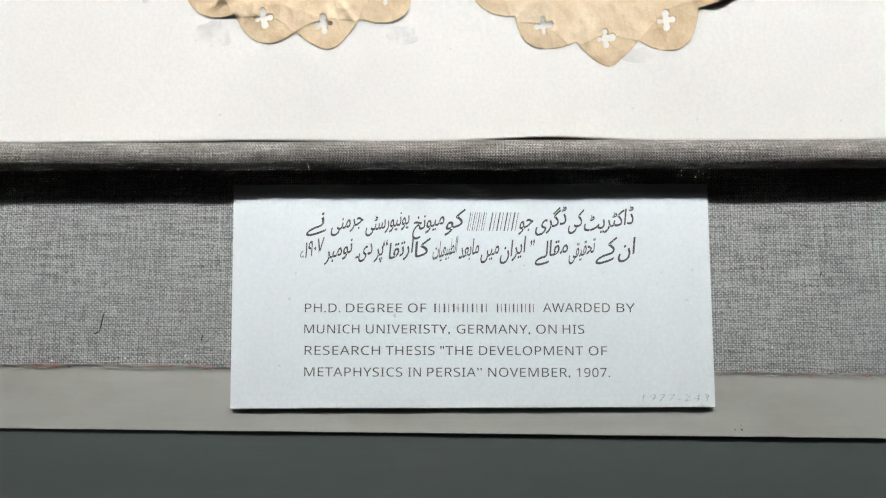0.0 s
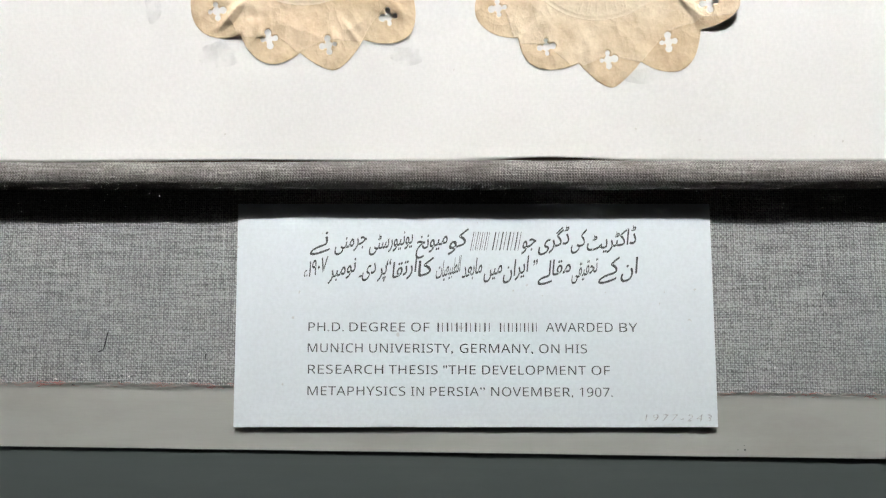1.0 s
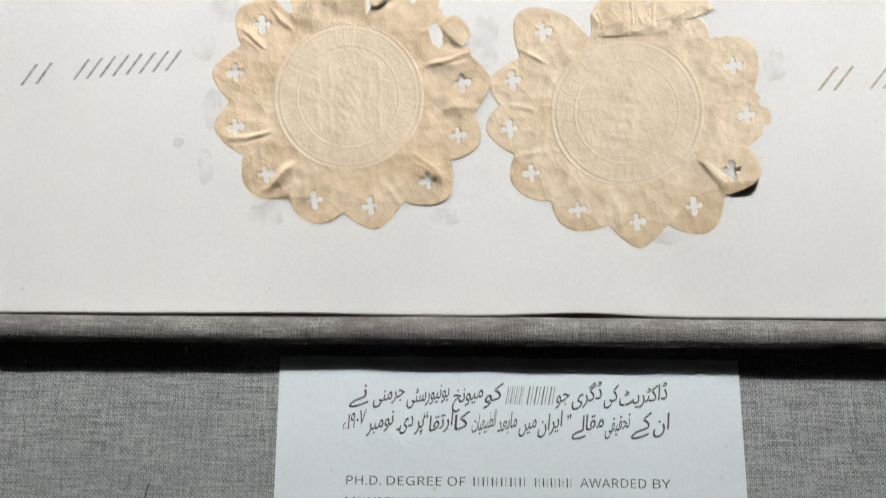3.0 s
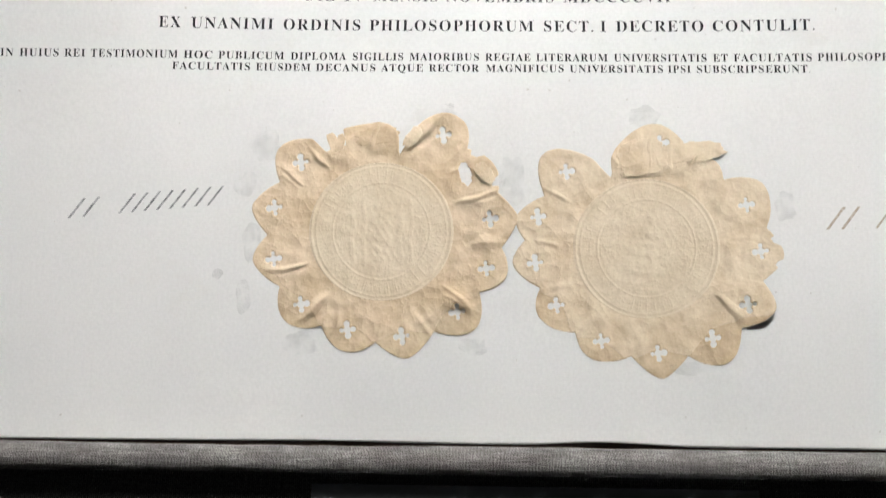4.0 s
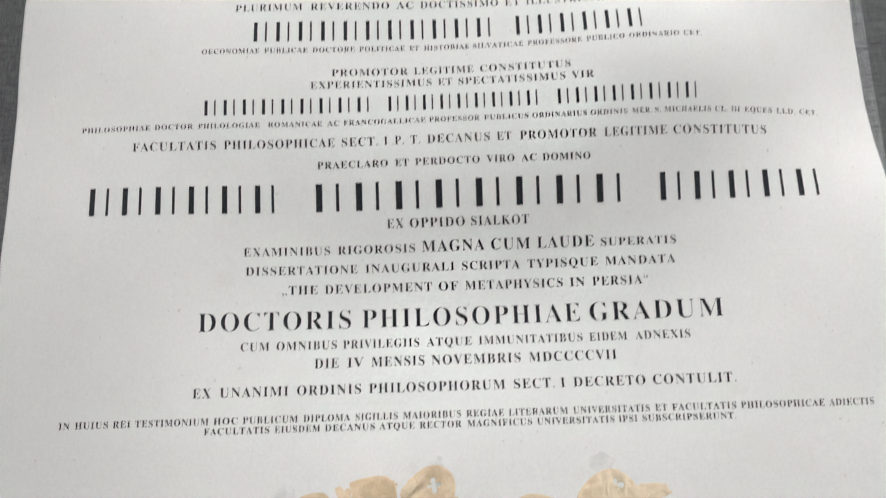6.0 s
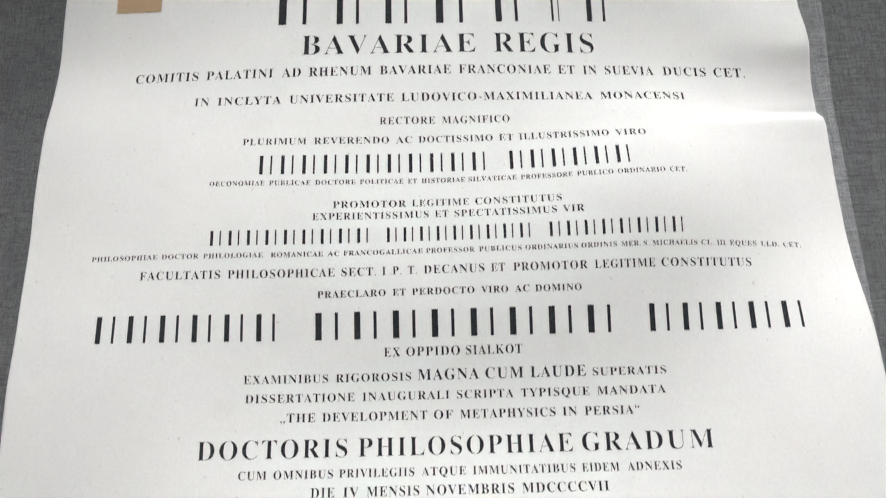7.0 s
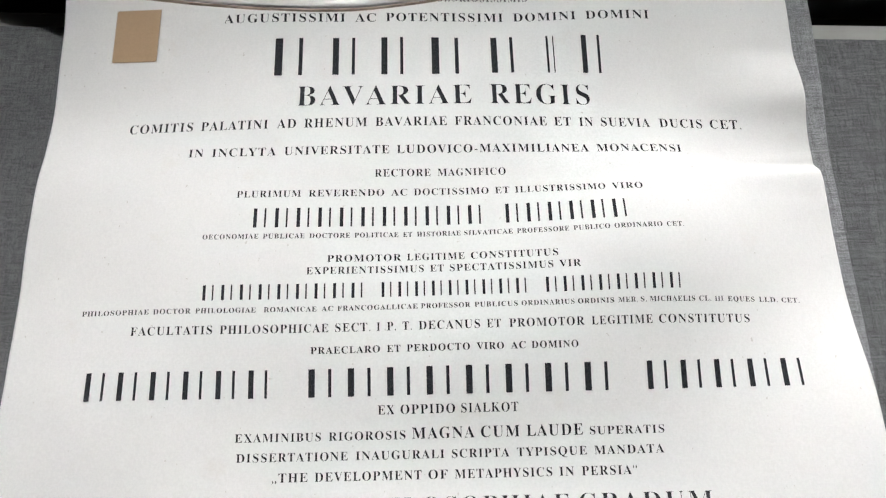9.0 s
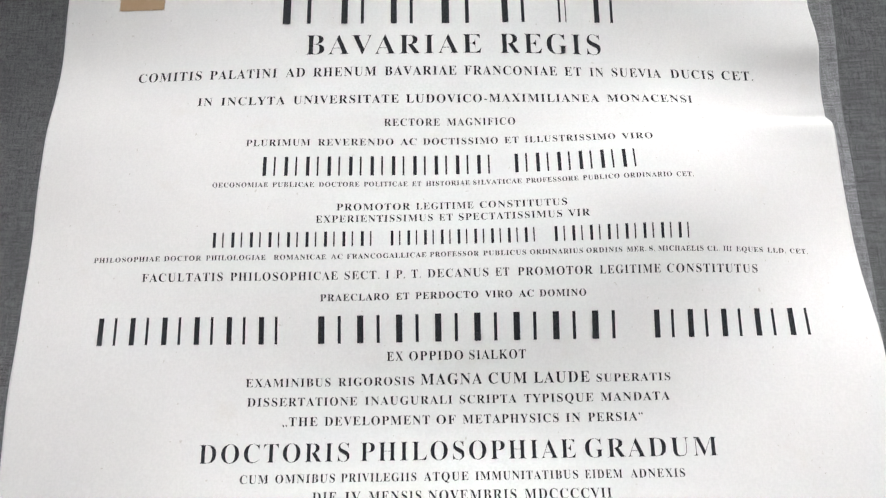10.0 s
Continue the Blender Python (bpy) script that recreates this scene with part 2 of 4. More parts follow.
# ---- the hall that closes the place ----
for name, dims in (("floor", (-3, 3, -5, 0.5, -0.1, 0.0)), ("ceiling", (-3, 3, -5, 0.5, 5.4, 5.5)),
                   ("wall_north", (-3, 3, 0.30, 0.5, 0.0, 5.4)), ("wall_south", (-3, 3, -5.2, -5.0, 0.0, 5.4)),
                   ("wall_west", (-3.2, -3, -5.2, 0.5, 0.0, 5.4)), ("wall_east", (3, 3.2, -5.2, 0.5, 0.0, 5.4))):
    tagged(part(name, box(*dims), WALL), "plain grey plastered " + name.split("_")[0] + " of a museum hall", name.split("_")[0], kind="structure")

# ---- display case: apron, strip, lower panel, hem, upper panel, lintel ----
TILT = 0.21           # the lower panel comes forward towards its foot
def lower_y(z):
    return -0.0005 - (1.281 - z) * TILT


def board_y(x, z):
    return 0.0065 + (z - 1.29) * 0.020 + 0.012 * x


def sloped_plate(x0, x1, z0l, z0r, z1, front, thick, nx=60, nz=16, ragged=0.0, seed=1):
    """A panel in front of y = front(z), closed at its edges; its lower edge runs from z0l to z0r and may be ragged."""
    verts, faces = [], []
    for layer in (0, 1):
        for j in range(nz + 1):
            for i in range(nx + 1):
                u = i / nx
                x = x0 + (x1 - x0) * u
                foot = z0l + (z0r - z0l) * u + ragged * (rnd(x, 0, 90, seed) + 0.5 * rnd(x, 0, 400, seed))
                z = foot + (z1 - foot) * j / nz
                verts.append((x, front(z) + thick * layer, z))
    w, n = nx + 1, (nx + 1) * (nz + 1)
    for j in range(nz):
        for i in range(nx):
            a = j * w + i
            faces.append((a, a + 1, a + w + 1, a + w))
            faces.append((n + a, n + a + w, n + a + w + 1, n + a + 1))
    for i in range(nx):
        faces.append((i, n + i, n + i + 1, i + 1))
        a = nz * w + i
        faces.append((a, a + 1, n + a + 1, n + a))
    for j in range(nz):
        faces.append((j * w, (j + 1) * w, n + (j + 1) * w, n + j * w))
        a = j * w + nx
        faces.append((a, n + a, n + a + w, a + w))
    return verts, faces


case = base("display_case", "wall display case with grey linen boards and painted wood", "display case")
v, f = sloped_plate(-0.60, 0.60, 1.2020, 1.1932, 1.30, lambda z: lower_y(z) + 0.0008, 0.018, ragged=0.0)
raw("wood_strip", v, f, STRIP, case, "pale painted wooden strip with smudges")
v, f = sloped_plate(-0.60, 0.60, 1.2245, 1.2127, 1.2890, lower_y, 0.0007, nx=600, nz=10, ragged=0.0007)
raw("lower_panel", v, f, LINEN, case, "grey woven linen covering with a frayed lower edge")
part("apron", box(-0.60, 0.60, -0.0158, 0.02, 0.85, 1.2030, 0.0008), APRON, case, "dark grey-green painted panel")
part("plinth", box(-0.60, 0.60, -0.0158, 0.30, 0.0, 0.848, 0.002), APRON, case, "dark painted plinth")
part("case_back", box(-0.60, 0.60, 0.062, 0.30, 0.85, 2.02, 0.002), VOID, case, "black back of the case")

# the rolled hem
def hem():
    verts, faces, n, m = [], [], 400, 22
    for i in range(n + 1):
        x = -0.60 + 1.2 * i / n
        r = 0.0050 + 0.0004 * rnd(x, 0, 9, 2) + 0.00022 * rnd(x, 0, 60, 3)
        zc = 1.2899 + 0.0005 * rnd(x, 0, 7, 4)
        for j in range(m):
            a = 2 * math.pi * j / m
            k = 1 + 0.05 * rnd(x, a, 25, 5)
            verts.append((x, -0.0062 + 1.3 * r * k * math.cos(a), zc + 0.95 * r * k * math.sin(a)))
    for i in range(n):
        for j in range(m):
            a, b = i * m + j, i * m + (j + 1) % m
            faces.append((a, b, b + m, a + m))
    faces.append(tuple(range(m)))
    faces.append(tuple(n * m + j for j in range(m))[::-1])
    return verts, faces


v, f = hem()
raw("rolled_hem", v, f, LINEN_ROLL, case, "padded linen roll, worn and stained along its top", smooth=True)

part("bare_edge", box(-0.60, 0.60, 0.0016, 0.0032, 1.2840, 1.2985), BARE, case, "dark brown bare wood in the gap below the sheet")

# upper board: linen face, bare top edge; its top falls slightly to one side
top_l, top_r = 1.7862, 1.7398
def upper(z_lo, drop, front):
    verts = []
    for x, zt in ((-0.60, top_l - drop), (0.60, top_r - drop)):
        for z in (z_lo, zt):
            for y in (front, front + 0.004):
                verts.append((x, board_y(x, z) + y, z))
    faces = [(0, 4, 6, 2), (1, 3, 7, 5), (0, 1, 5, 4), (2, 6, 7, 3), (0, 2, 3, 1), (4, 5, 7, 6)]
    return verts, faces


v, f = upper(1.2890, 0.0, 0.0035)
raw("upper_board", v, f, STRIP, case, "bare pale board edge")
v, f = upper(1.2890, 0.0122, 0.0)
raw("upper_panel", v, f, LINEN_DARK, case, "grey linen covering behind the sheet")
part("recess", box(-0.60, 0.60, 0.05, 0.0615, 1.60, 2.0), VOID, case, "near-black panel standing for the dark gap above the board")
# ---- the diploma ----
EDGE_L, EDGE_R, FOOT, HEAD = -0.2345, 0.1879, 1.2946, 1.785
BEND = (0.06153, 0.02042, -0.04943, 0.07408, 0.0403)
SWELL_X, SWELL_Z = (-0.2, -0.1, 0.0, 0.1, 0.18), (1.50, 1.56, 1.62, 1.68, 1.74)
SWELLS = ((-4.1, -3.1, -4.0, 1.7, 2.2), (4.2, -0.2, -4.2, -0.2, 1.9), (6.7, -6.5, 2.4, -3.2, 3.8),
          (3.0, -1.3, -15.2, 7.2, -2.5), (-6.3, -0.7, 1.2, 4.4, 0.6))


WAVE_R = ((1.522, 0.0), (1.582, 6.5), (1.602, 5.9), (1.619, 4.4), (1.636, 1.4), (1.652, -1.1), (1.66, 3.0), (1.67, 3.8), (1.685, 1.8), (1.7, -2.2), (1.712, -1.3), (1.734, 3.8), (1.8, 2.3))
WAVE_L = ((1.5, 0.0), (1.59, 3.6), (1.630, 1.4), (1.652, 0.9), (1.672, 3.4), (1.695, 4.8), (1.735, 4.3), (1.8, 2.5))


def wave(knots, z):
    """Millimetres by which a loose edge of the sheet curls at height z."""
    for k in range(1, len(knots)):
        (za, a), (zb, b) = knots[k - 1], knots[k]
        if za <= z <= zb:
            before, after = knots[max(0, k - 2)], knots[min(len(knots) - 1, k + 1)]
            u, w = (z - za) / (zb - za), zb - za
            ma = w * (b - before[1]) / (zb - before[0]) if k > 1 else 0.0
            mb = w * (after[1] - a) / (after[0] - za)
            return a * (2 * u ** 3 - 3 * u * u + 1) + ma * (u ** 3 - 2 * u * u + u) + b * (3 * u * u - 2 * u ** 3) + mb * (u ** 3 - u * u)
    return 0.0


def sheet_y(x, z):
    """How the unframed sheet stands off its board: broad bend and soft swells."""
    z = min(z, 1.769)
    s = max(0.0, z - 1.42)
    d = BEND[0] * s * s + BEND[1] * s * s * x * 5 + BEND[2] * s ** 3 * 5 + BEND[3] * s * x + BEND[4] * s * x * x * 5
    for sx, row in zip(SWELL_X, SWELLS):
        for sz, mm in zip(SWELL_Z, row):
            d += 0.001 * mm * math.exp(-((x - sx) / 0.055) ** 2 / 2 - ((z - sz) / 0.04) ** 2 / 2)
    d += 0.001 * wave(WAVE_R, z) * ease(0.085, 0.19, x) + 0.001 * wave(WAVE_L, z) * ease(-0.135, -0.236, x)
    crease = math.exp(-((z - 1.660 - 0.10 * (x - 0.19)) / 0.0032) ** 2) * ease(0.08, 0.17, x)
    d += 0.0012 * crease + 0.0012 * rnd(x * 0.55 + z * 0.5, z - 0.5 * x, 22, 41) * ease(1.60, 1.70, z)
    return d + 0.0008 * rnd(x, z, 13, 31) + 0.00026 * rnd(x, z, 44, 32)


# the rail lies against the head of the sheet and follows it
def rail(z0, z1, out, depth, round_off):
    verts, faces, n = [], [], 240
    for i in range(n + 1):
        x = -0.62 + 1.24 * i / n
        side = ease(0.188, 0.225, x) * 0.0060 + ease(-0.225, -0.310, x) * 0.0120
        y = sheet_y(min(0.19, max(-0.235, x)), 1.766) - 0.0016 + side
        foot = 1.7669 - 0.0414 * x + 0.72 * (y + 0.004)
        for py, pz in ((y - out + round_off, z0), (y - out, z0 + round_off), (y - out, z1 - round_off), (y - out + round_off, z1), (y - out + depth, z1), (y - out + depth, z0)):
            verts.append((x, py, foot + pz))
    for i in range(n):
        for k in range(6):
            a, b = i * 6 + k, i * 6 + (k + 1) % 6
            faces.append((a, b, b + 6, a + 6))
    faces.append(tuple(range(6))[::-1])
    faces.append(tuple(n * 6 + k for k in range(6)))
    return verts, faces


v, f = rail(0.0, 0.0078, 0.0, 0.0012, 0.0006)
raw("lintel_edge", v, f, LINTEL_EDGE, case, "lighter grey lower edge of the rail")
v, f = rail(0.0075, 0.240, 0.0006, 0.050, 0.0006)
raw("lintel", v, f, LINTEL, case, "dark grey painted rail")

diploma = base("diploma", "large white printed diploma with two tan paper seals", "diploma")


def sheet():
    nx, nz = 330, 520
    verts, faces = [], []
    for j in range(nz + 1):
        for i in range(nx + 1):
            x = EDGE_L + (EDGE_R - EDGE_L) * i / nx
            z = FOOT + (HEAD - FOOT) * j / nz
            if j < 6:
                z += (1 - j / 6) * (0.0001 + 0.0003 * rnd(x, 0, 12, 8) + 0.0014 * math.exp(-((x - 0.026) / 0.021) ** 2) + 0.0003 * math.exp(-((x + 0.075) / 0.025) ** 2))
            if i in (0, nx):
                x += 0.0004 * rnd(z, 0, 30, 9)
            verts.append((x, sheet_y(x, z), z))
    for j in range(nz):
        for i in range(nx):
            a = j * (nx + 1) + i
            faces.append((a, a + 1, a + nx + 2, a + nx + 1))
    return verts, faces


v, f = sheet()
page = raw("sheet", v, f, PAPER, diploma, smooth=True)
thick = page.modifiers.new("thickness", "SOLIDIFY")
thick.thickness, thick.offset = 0.00030, -1.0


SERIF, SANS = (0x1D400, 0.682, 0x1D7CE), (0x1D5A0, 0.714, 0x1D7E2)


def glyphs(text, face):
    """Capitals and figures of the serif or the sans face that the built-in font carries."""
    out = [chr(face[0] + ord(c) - 65) if "A" <= c <= "Z" else chr(face[2] + ord(c) - 48) if "0" <= c <= "9" else c for c in text]
    return "".join(out)


def letters(text, spacing=1.0, weight=0.0, cap=0.682):
    """The flat mesh of a word, in the built-in font, cap height 1."""
    curve = bpy.data.curves.new("line", "FONT")
    curve.body, curve.size, curve.resolution_u = text, 1 / cap, 3
    curve.space_character, curve.offset = spacing, weight
    ob = bpy.data.objects.new("line", curve)
    scene.collection.objects.link(ob)
    bpy.context.view_layer.update()
    mesh = bpy.data.meshes.new_from_object(ob)
    bpy.data.objects.remove(ob)
    bpy.data.curves.remove(curve)
    return mesh


def lay(mesh, x0, x1, z, cap, surface, lift, lean=0.0, slope=0.0):
    """Fit a word between x0 and x1 at the baseline z on y = surface(x, z)."""
    xs = [q.co.x for q in mesh.vertices]
    lo, hi = min(xs), max(xs)
    for q in mesh.vertices:
        x = x0 + (q.co.x - lo) / (hi - lo) * (x1 - x0) + lean * q.co.y * cap
        zz = z + q.co.y * cap + slope * (x - 0.5 * (x0 + x1))
        q.co = (x, surface(x, zz) - lift, zz)
    mesh.update()
    return mesh


def joined_mesh(name, meshes):
    """One mesh out of the words of a line."""
    verts, faces = [], []
    for m in meshes:
        n = len(verts)
        verts += [tuple(q.co) for q in m.vertices]
        faces += [tuple(n + i for i in f.vertices) for f in m.polygons]
        bpy.data.meshes.remove(m)
    mesh = bpy.data.meshes.new(name)
    mesh.from_pydata(verts, [], faces)
    mesh.update()
    return mesh


def printed(text, z, cap, mm, face=SERIF, surface=None, lift=0.00022, ink=None, parent=None, weight=-0.007, spacing=1.16):
    """A line of capitals: for each word where it begins and ends, in millimetres."""
    words = []
    for i, word in enumerate(text.split()):
        mesh = letters(glyphs(word, face), spacing, weight, face[1])
        words.append(lay(mesh, mm[2 * i] * 0.001, mm[2 * i + 1] * 0.001, z, cap, surface or sheet_y, lift))
    return link("text_line", joined_mesh("text_line", words), ink or INK, parent or diploma)


def name_bars(mm, counts, z, cap, material_=None, parent=None, surface=None, lift=0.00028, lean=0.0):
    """Plain bars in place of a name: for each word its ends in millimetres and how many letters it has, a thick and a thin bar each."""
    for k, n in enumerate(counts):
        x0, x1 = mm[2 * k] * 0.001, mm[2 * k + 1] * 0.001
        pitch = (x1 - x0) / n
        for fill, at in ((0.16, 0.26), (0.08, 0.72)):
            shift = pitch * (at - 0.5)
            bars("name_bar", [(x0 + shift, x1 + shift, n)], z, cap, material_ or INK, parent or diploma, surface or sheet_y, lift, fill, lean)


def bars(name, words, z, cap, material_, parent, surface, lift=0.0002, fill=0.32, lean=0.0, rise=0.0):
    """Plain upright bars in place of a word that is not spelled out: (x0, x1, count) for each word."""
    for x0, x1, n in words:
        pitch = (x1 - x0) / n
        for i in range(n):
            a = x0 + pitch * (i + 0.5 - fill / 2)
            b = a + pitch * fill
            verts, faces = [], []
            for k in range(4):
                zz = z + cap * k / 3 + rise * (a - words[0][0])
                s = lean * cap * k / 3
                verts += [(a + s, surface(a + s, zz) - lift, zz), (b + s, surface(b + s, zz) - lift, zz)]
                if k:
                    q = len(verts)
                    faces.append((q - 4, q - 3, q - 1, q - 2))
            raw(name, verts, faces, material_, parent)


printed("SUB AUSPICIIS GLORIOSISSIMIS", 1.7617, 0.0043, (-69.5, -59.0, -55.5, -24.0, -20.2, 32.6))
printed("AUGUSTISSIMI AC POTENTISSIMI DOMINI DOMINI", 1.7488, 0.0054, (-141.8, -72.6, -67.0, -55.0, -49.3, 18.2, 24.1, 60.2, 65.9, 102.7))
name_bars((-116.6, -89.8, -83.2, -61.6, -55.7, -34.5, -28.2, -1.9, 6.4, 28.0, 40.5, 48.1, 58.8, 76.9), (1, 1, 1, 1, 1, 1, 1), 1.7145, 0.0238, lift=0.00035)
printed("BAVARIAE REGIS", 1.6946, 0.0127, (-98.2, -1.9, 8.3, 64.4), weight=-0.017)
printed("COMITIS PALATINI AD RHENUM BAVARIAE FRANCONIAE ET IN SUEVIA DUCIS CET.", 1.6809, 0.0056, (-189.6, -154.5, -150.0, -113.3, -108.4, -98.0, -93.5, -59.4, -54.8, -15.9, -11.6, 39.0, 43.1, 52.5, 57.1, 64.7, 69.3, 96.9, 102.3, 127.0, 131.6, 149.6))
printed("IN INCLYTA UNIVERSITATE LUDOVICO-MAXIMILIANEA MONACENSI", 1.6644, 0.0049, (-154.8, -146.9, -142.3, -108.0, -103.5, -47.2, -43.2, 60.6, 65.0, 111.8))
printed("RECTORE MAGNIFICO", 1.6508, 0.0043, (-54.9, -25.3, -21.6, 14.6))
printed("PLURIMUM REVERENDO AC DOCTISSIMO ET ILLUSTRISSIMO VIRO", 1.6398, 0.0038, (-126.9, -93.5, -89.4, -49.9, -46.3, -37.7, -34.3, 5.0, 8.4, 15.9, 19.0, 66.0, 69.4, 85.5))
name_bars((-119.3, 2.9, 11.3, 77.2), (11, 6), 1.6228, 0.0107)
printed("OECONOMIAE PUBLICAE DOCTORE POLITICAE ET HISTORIAE SILVATICAE PROFESSORE PUBLICO ORDINARIO CET.", 1.6167, 0.0026, (-142.6, -114.2, -111.9, -90.6, -88.2, -67.3, -65.1, -42.5, -40.2, -35.5, -33.0, -10.4, -8.7, 16.4, 18.5, 45.0, 47.2, 65.5, 67.7, 91.8, 94.1, 102.9), weight=0.0)
printed("PROMOTOR LEGITIME CONSTITUTUS", 1.6037, 0.0037, (-78.8, -41.2, -38.2, -8.8, -5.6, 38.5))
printed("EXPERIENTISSIMUS ET SPECTATISSIMUS VIR", 1.5974, 0.0037, (-89.2, -29.7, -26.5, -19.6, -16.5, 35.6, 38.6, 49.4))
name_bars((-142.2, -58.6, -52.6, 23.4, 29.8, 99.7), (9, 9, 8), 1.5848, 0.0078)
printed("PHILOSOPHIAE DOCTOR PHILOLOGIAE ROMANICAE AC FRANCOGALLICAE PROFESSOR PUBLICUS ORDINARIUS ORDINIS MER. S. MICHAELIS CL. III EQUES LLD. CET.", 1.5784, 0.0025, (-200.4, -166.6, -164.5, -145.9, -143.5, -113.8, -109.8, -83.6, -81.2, -75.2, -73.2, -33.1, -31.4, -6.9, -4.7, 16.7, 18.6, 44.8, 46.5, 64.2, 66.4, 75.8, 77.3, 80.2, 81.8, 104.6, 106.6, 112.9, 114.8, 119.2, 121.6, 136.0, 138.5, 148.6, 150.9, 160.7), weight=0.0)
printed("FACULTATIS PHILOSOPHICAE SECT. I P. T. DECANUS ET PROMOTOR LEGITIME CONSTITUTUS", 1.5679, 0.0042, (-174.8, -134.7, -131.0, -77.6, -74.2, -56.7, -53.6, -51.9, -48.4, -44.0, -40.7, -36.1, -32.7, -2.4, 1.0, 7.9, 12.1, 49.1, 52.6, 82.6, 85.7, 132.0))
printed("PRAECLARO ET PERDOCTO VIRO AC DOMINO", 1.5573, 0.0034, (-86.3, -52.0, -48.5, -41.9, -38.8, -7.7, -4.4, 9.0, 12.3, 19.7, 22.5, 45.5), weight=0.0)
name_bars((-196.9, -103.5, -90.7, 63.7, 75.4, 158.0), (6, 8, 5), 1.5365, 0.0135)
printed("EX OPPIDO SIALKOT", 1.5277, 0.0044, (-53.3, -45.3, -42.3, -15.8, -12.8, 14.9))
printed("EXAMINIBUS RIGOROSIS", 1.516, 0.004, (-121.9, -81.0, -77.2, -40.1))
printed("MAGNA CUM LAUDE", 1.516, 0.0053, (-36.9, -6.7, -3.6, 15.1, 18.5, 45.6))
printed("SUPERATIS", 1.516, 0.0038, (48.9, 84.5))
printed("DISSERTATIONE INAUGURALI SCRIPTA TYPISQUE MANDATA", 1.5068, 0.004, (-120.9, -68.0, -64.2, -21.5, -17.9, 9.8, 13.5, 47.0, 50.6, 83.6))
printed("\u201eTHE DEVELOPMENT OF METAPHYSICS IN PERSIA\u201c", 1.4973, 0.0042, (-103.8, -87.0, -83.7, -32.6, -29.4, -20.1, -16.7, 29.9, 33.3, 40.3, 44.0, 70.2))
printed("DOCTORIS PHILOSOPHIAE GRADUM", 1.4805, 0.0088, (-142.1, -71.4, -66.1, 37.2, 41.7, 103.5), weight=-0.017)
printed("CUM OMNIBUS PRIVILEGIIS ATQUE IMMUNITATIBUS EIDEM ADNEXIS", 1.4711, 0.0039, (-122.5, -109.3, -106.0, -78.0, -75.1, -39.3, -35.8, -14.5, -11.3, 37.5, 40.7, 58.3, 62.1, 87.3))
printed("DIE IV MENSIS NOVEMBRIS MDCCCCVII", 1.4623, 0.0045, (-88.3, -77.0, -73.0, -65.6, -61.8, -37.0, -33.7, 7.9, 11.7, 52.6))
printed("EX UNANIMI ORDINIS PHILOSOPHORUM SECT. I DECRETO CONTULIT.", 1.4502, 0.0044, (-143.5, -135.3, -131.3, -100.0, -96.1, -66.6, -63.0, 0.0, 4.0, 22.8, 25.6, 27.7, 31.5, 64.6, 68.1, 105.6))
printed("IN HUIUS REI TESTIMONIUM HOC PUBLICUM DIPLOMA SIGILLIS MAIORIBUS REGIAE LITERARUM UNIVERSITATIS ET FACULTATIS PHILOSOPHICAE ADIECTIS", 1.4382, 0.003, (-203.3, -198.4, -196.0, -181.0, -178.8, -171.0, -168.8, -135.8, -133.6, -122.7, -120.4, -95.4, -92.9, -71.6, -69.1, -49.8, -47.4, -20.9, -18.5, -1.2, 0.9, 28.0, 30.4, 65.3, 67.7, 73.2, 75.4, 104.2, 106.3, 143.6, 145.6, 165.6), weight=0.0)
printed("FACULTATIS EIUSDEM DECANUS ATQUE RECTOR MAGNIFICUS UNIVERSITATIS IPSI SUBSCRIPSERUNT.", 1.4338, 0.0029, (-137.7, -108.2, -105.9, -85.2, -83.1, -60.3, -58.2, -42.1, -39.9, -20.8, -18.2, 11.3, 13.6, 48.8, 50.7, 59.2, 61.5, 103.5), weight=0.0)

# ---- label card ----
LAB_TL, LAB_TR, LAB_BR, LAB_BL = (-0.0805, 1.2801), (0.0806, 1.2801), (0.0812, 1.2072), (-0.0800, 1.2062)
def label_y(x, z):
    return lower_y(z) - 0.0015


card = base("museum_label", "white museum label card with grey bilingual print on linen", "label")
verts = []
for d in (0.0, 0.0013):
    for x, z in (LAB_TL, LAB_TR, LAB_BR, LAB_BL):
        verts.append((x, label_y(x, z) + d, z))
raw("card", verts, [(0, 3, 2, 1), (4, 5, 6, 7), (0, 1, 5, 4), (1, 2, 6, 5), (2, 3, 7, 6), (3, 0, 4, 7)], CARD, card)


def label_print(text, z, mm):
    return printed(text, z, 0.0029, mm, SANS, label_y, 0.0001, GREY_INK, card, -0.003, 1.05)


label_print("PH.D. DEGREE OF", 1.2376, (-55.4, -43.4, -41.5, -22.6, -20.6, -14.4))
name_bars((-12.3, 6.6, 8.8, 22.3), (6, 5), 1.2376, 0.0029, GREY_INK, card, label_y, 0.0001)
label_print("AWARDED BY", 1.2377, (24.7, 47.1, 49.3, 55.3))
label_print("MUNICH UNIVERISTY, GERMANY, ON HIS", 1.2307, (-55.5, -36.9, -34.7, -6.5, -4.2, 20.4, 22.4, 29.2, 31.2, 38.4))
label_print('RESEARCH THESIS "THE DEVELOPMENT OF', 1.2237, (-55.3, -29.9, -28.0, -11.6, -9.7, 1.1, 3.3, 37.9, 39.8, 45.9))
label_print("METAPHYSICS IN PERSIA\u201d NOVEMBER, 1907.", 1.2167, (-55.3, -22.4, -20.5, -16.2, -14.1, 4.2, 6.3, 33.6, 35.7, 46.7))
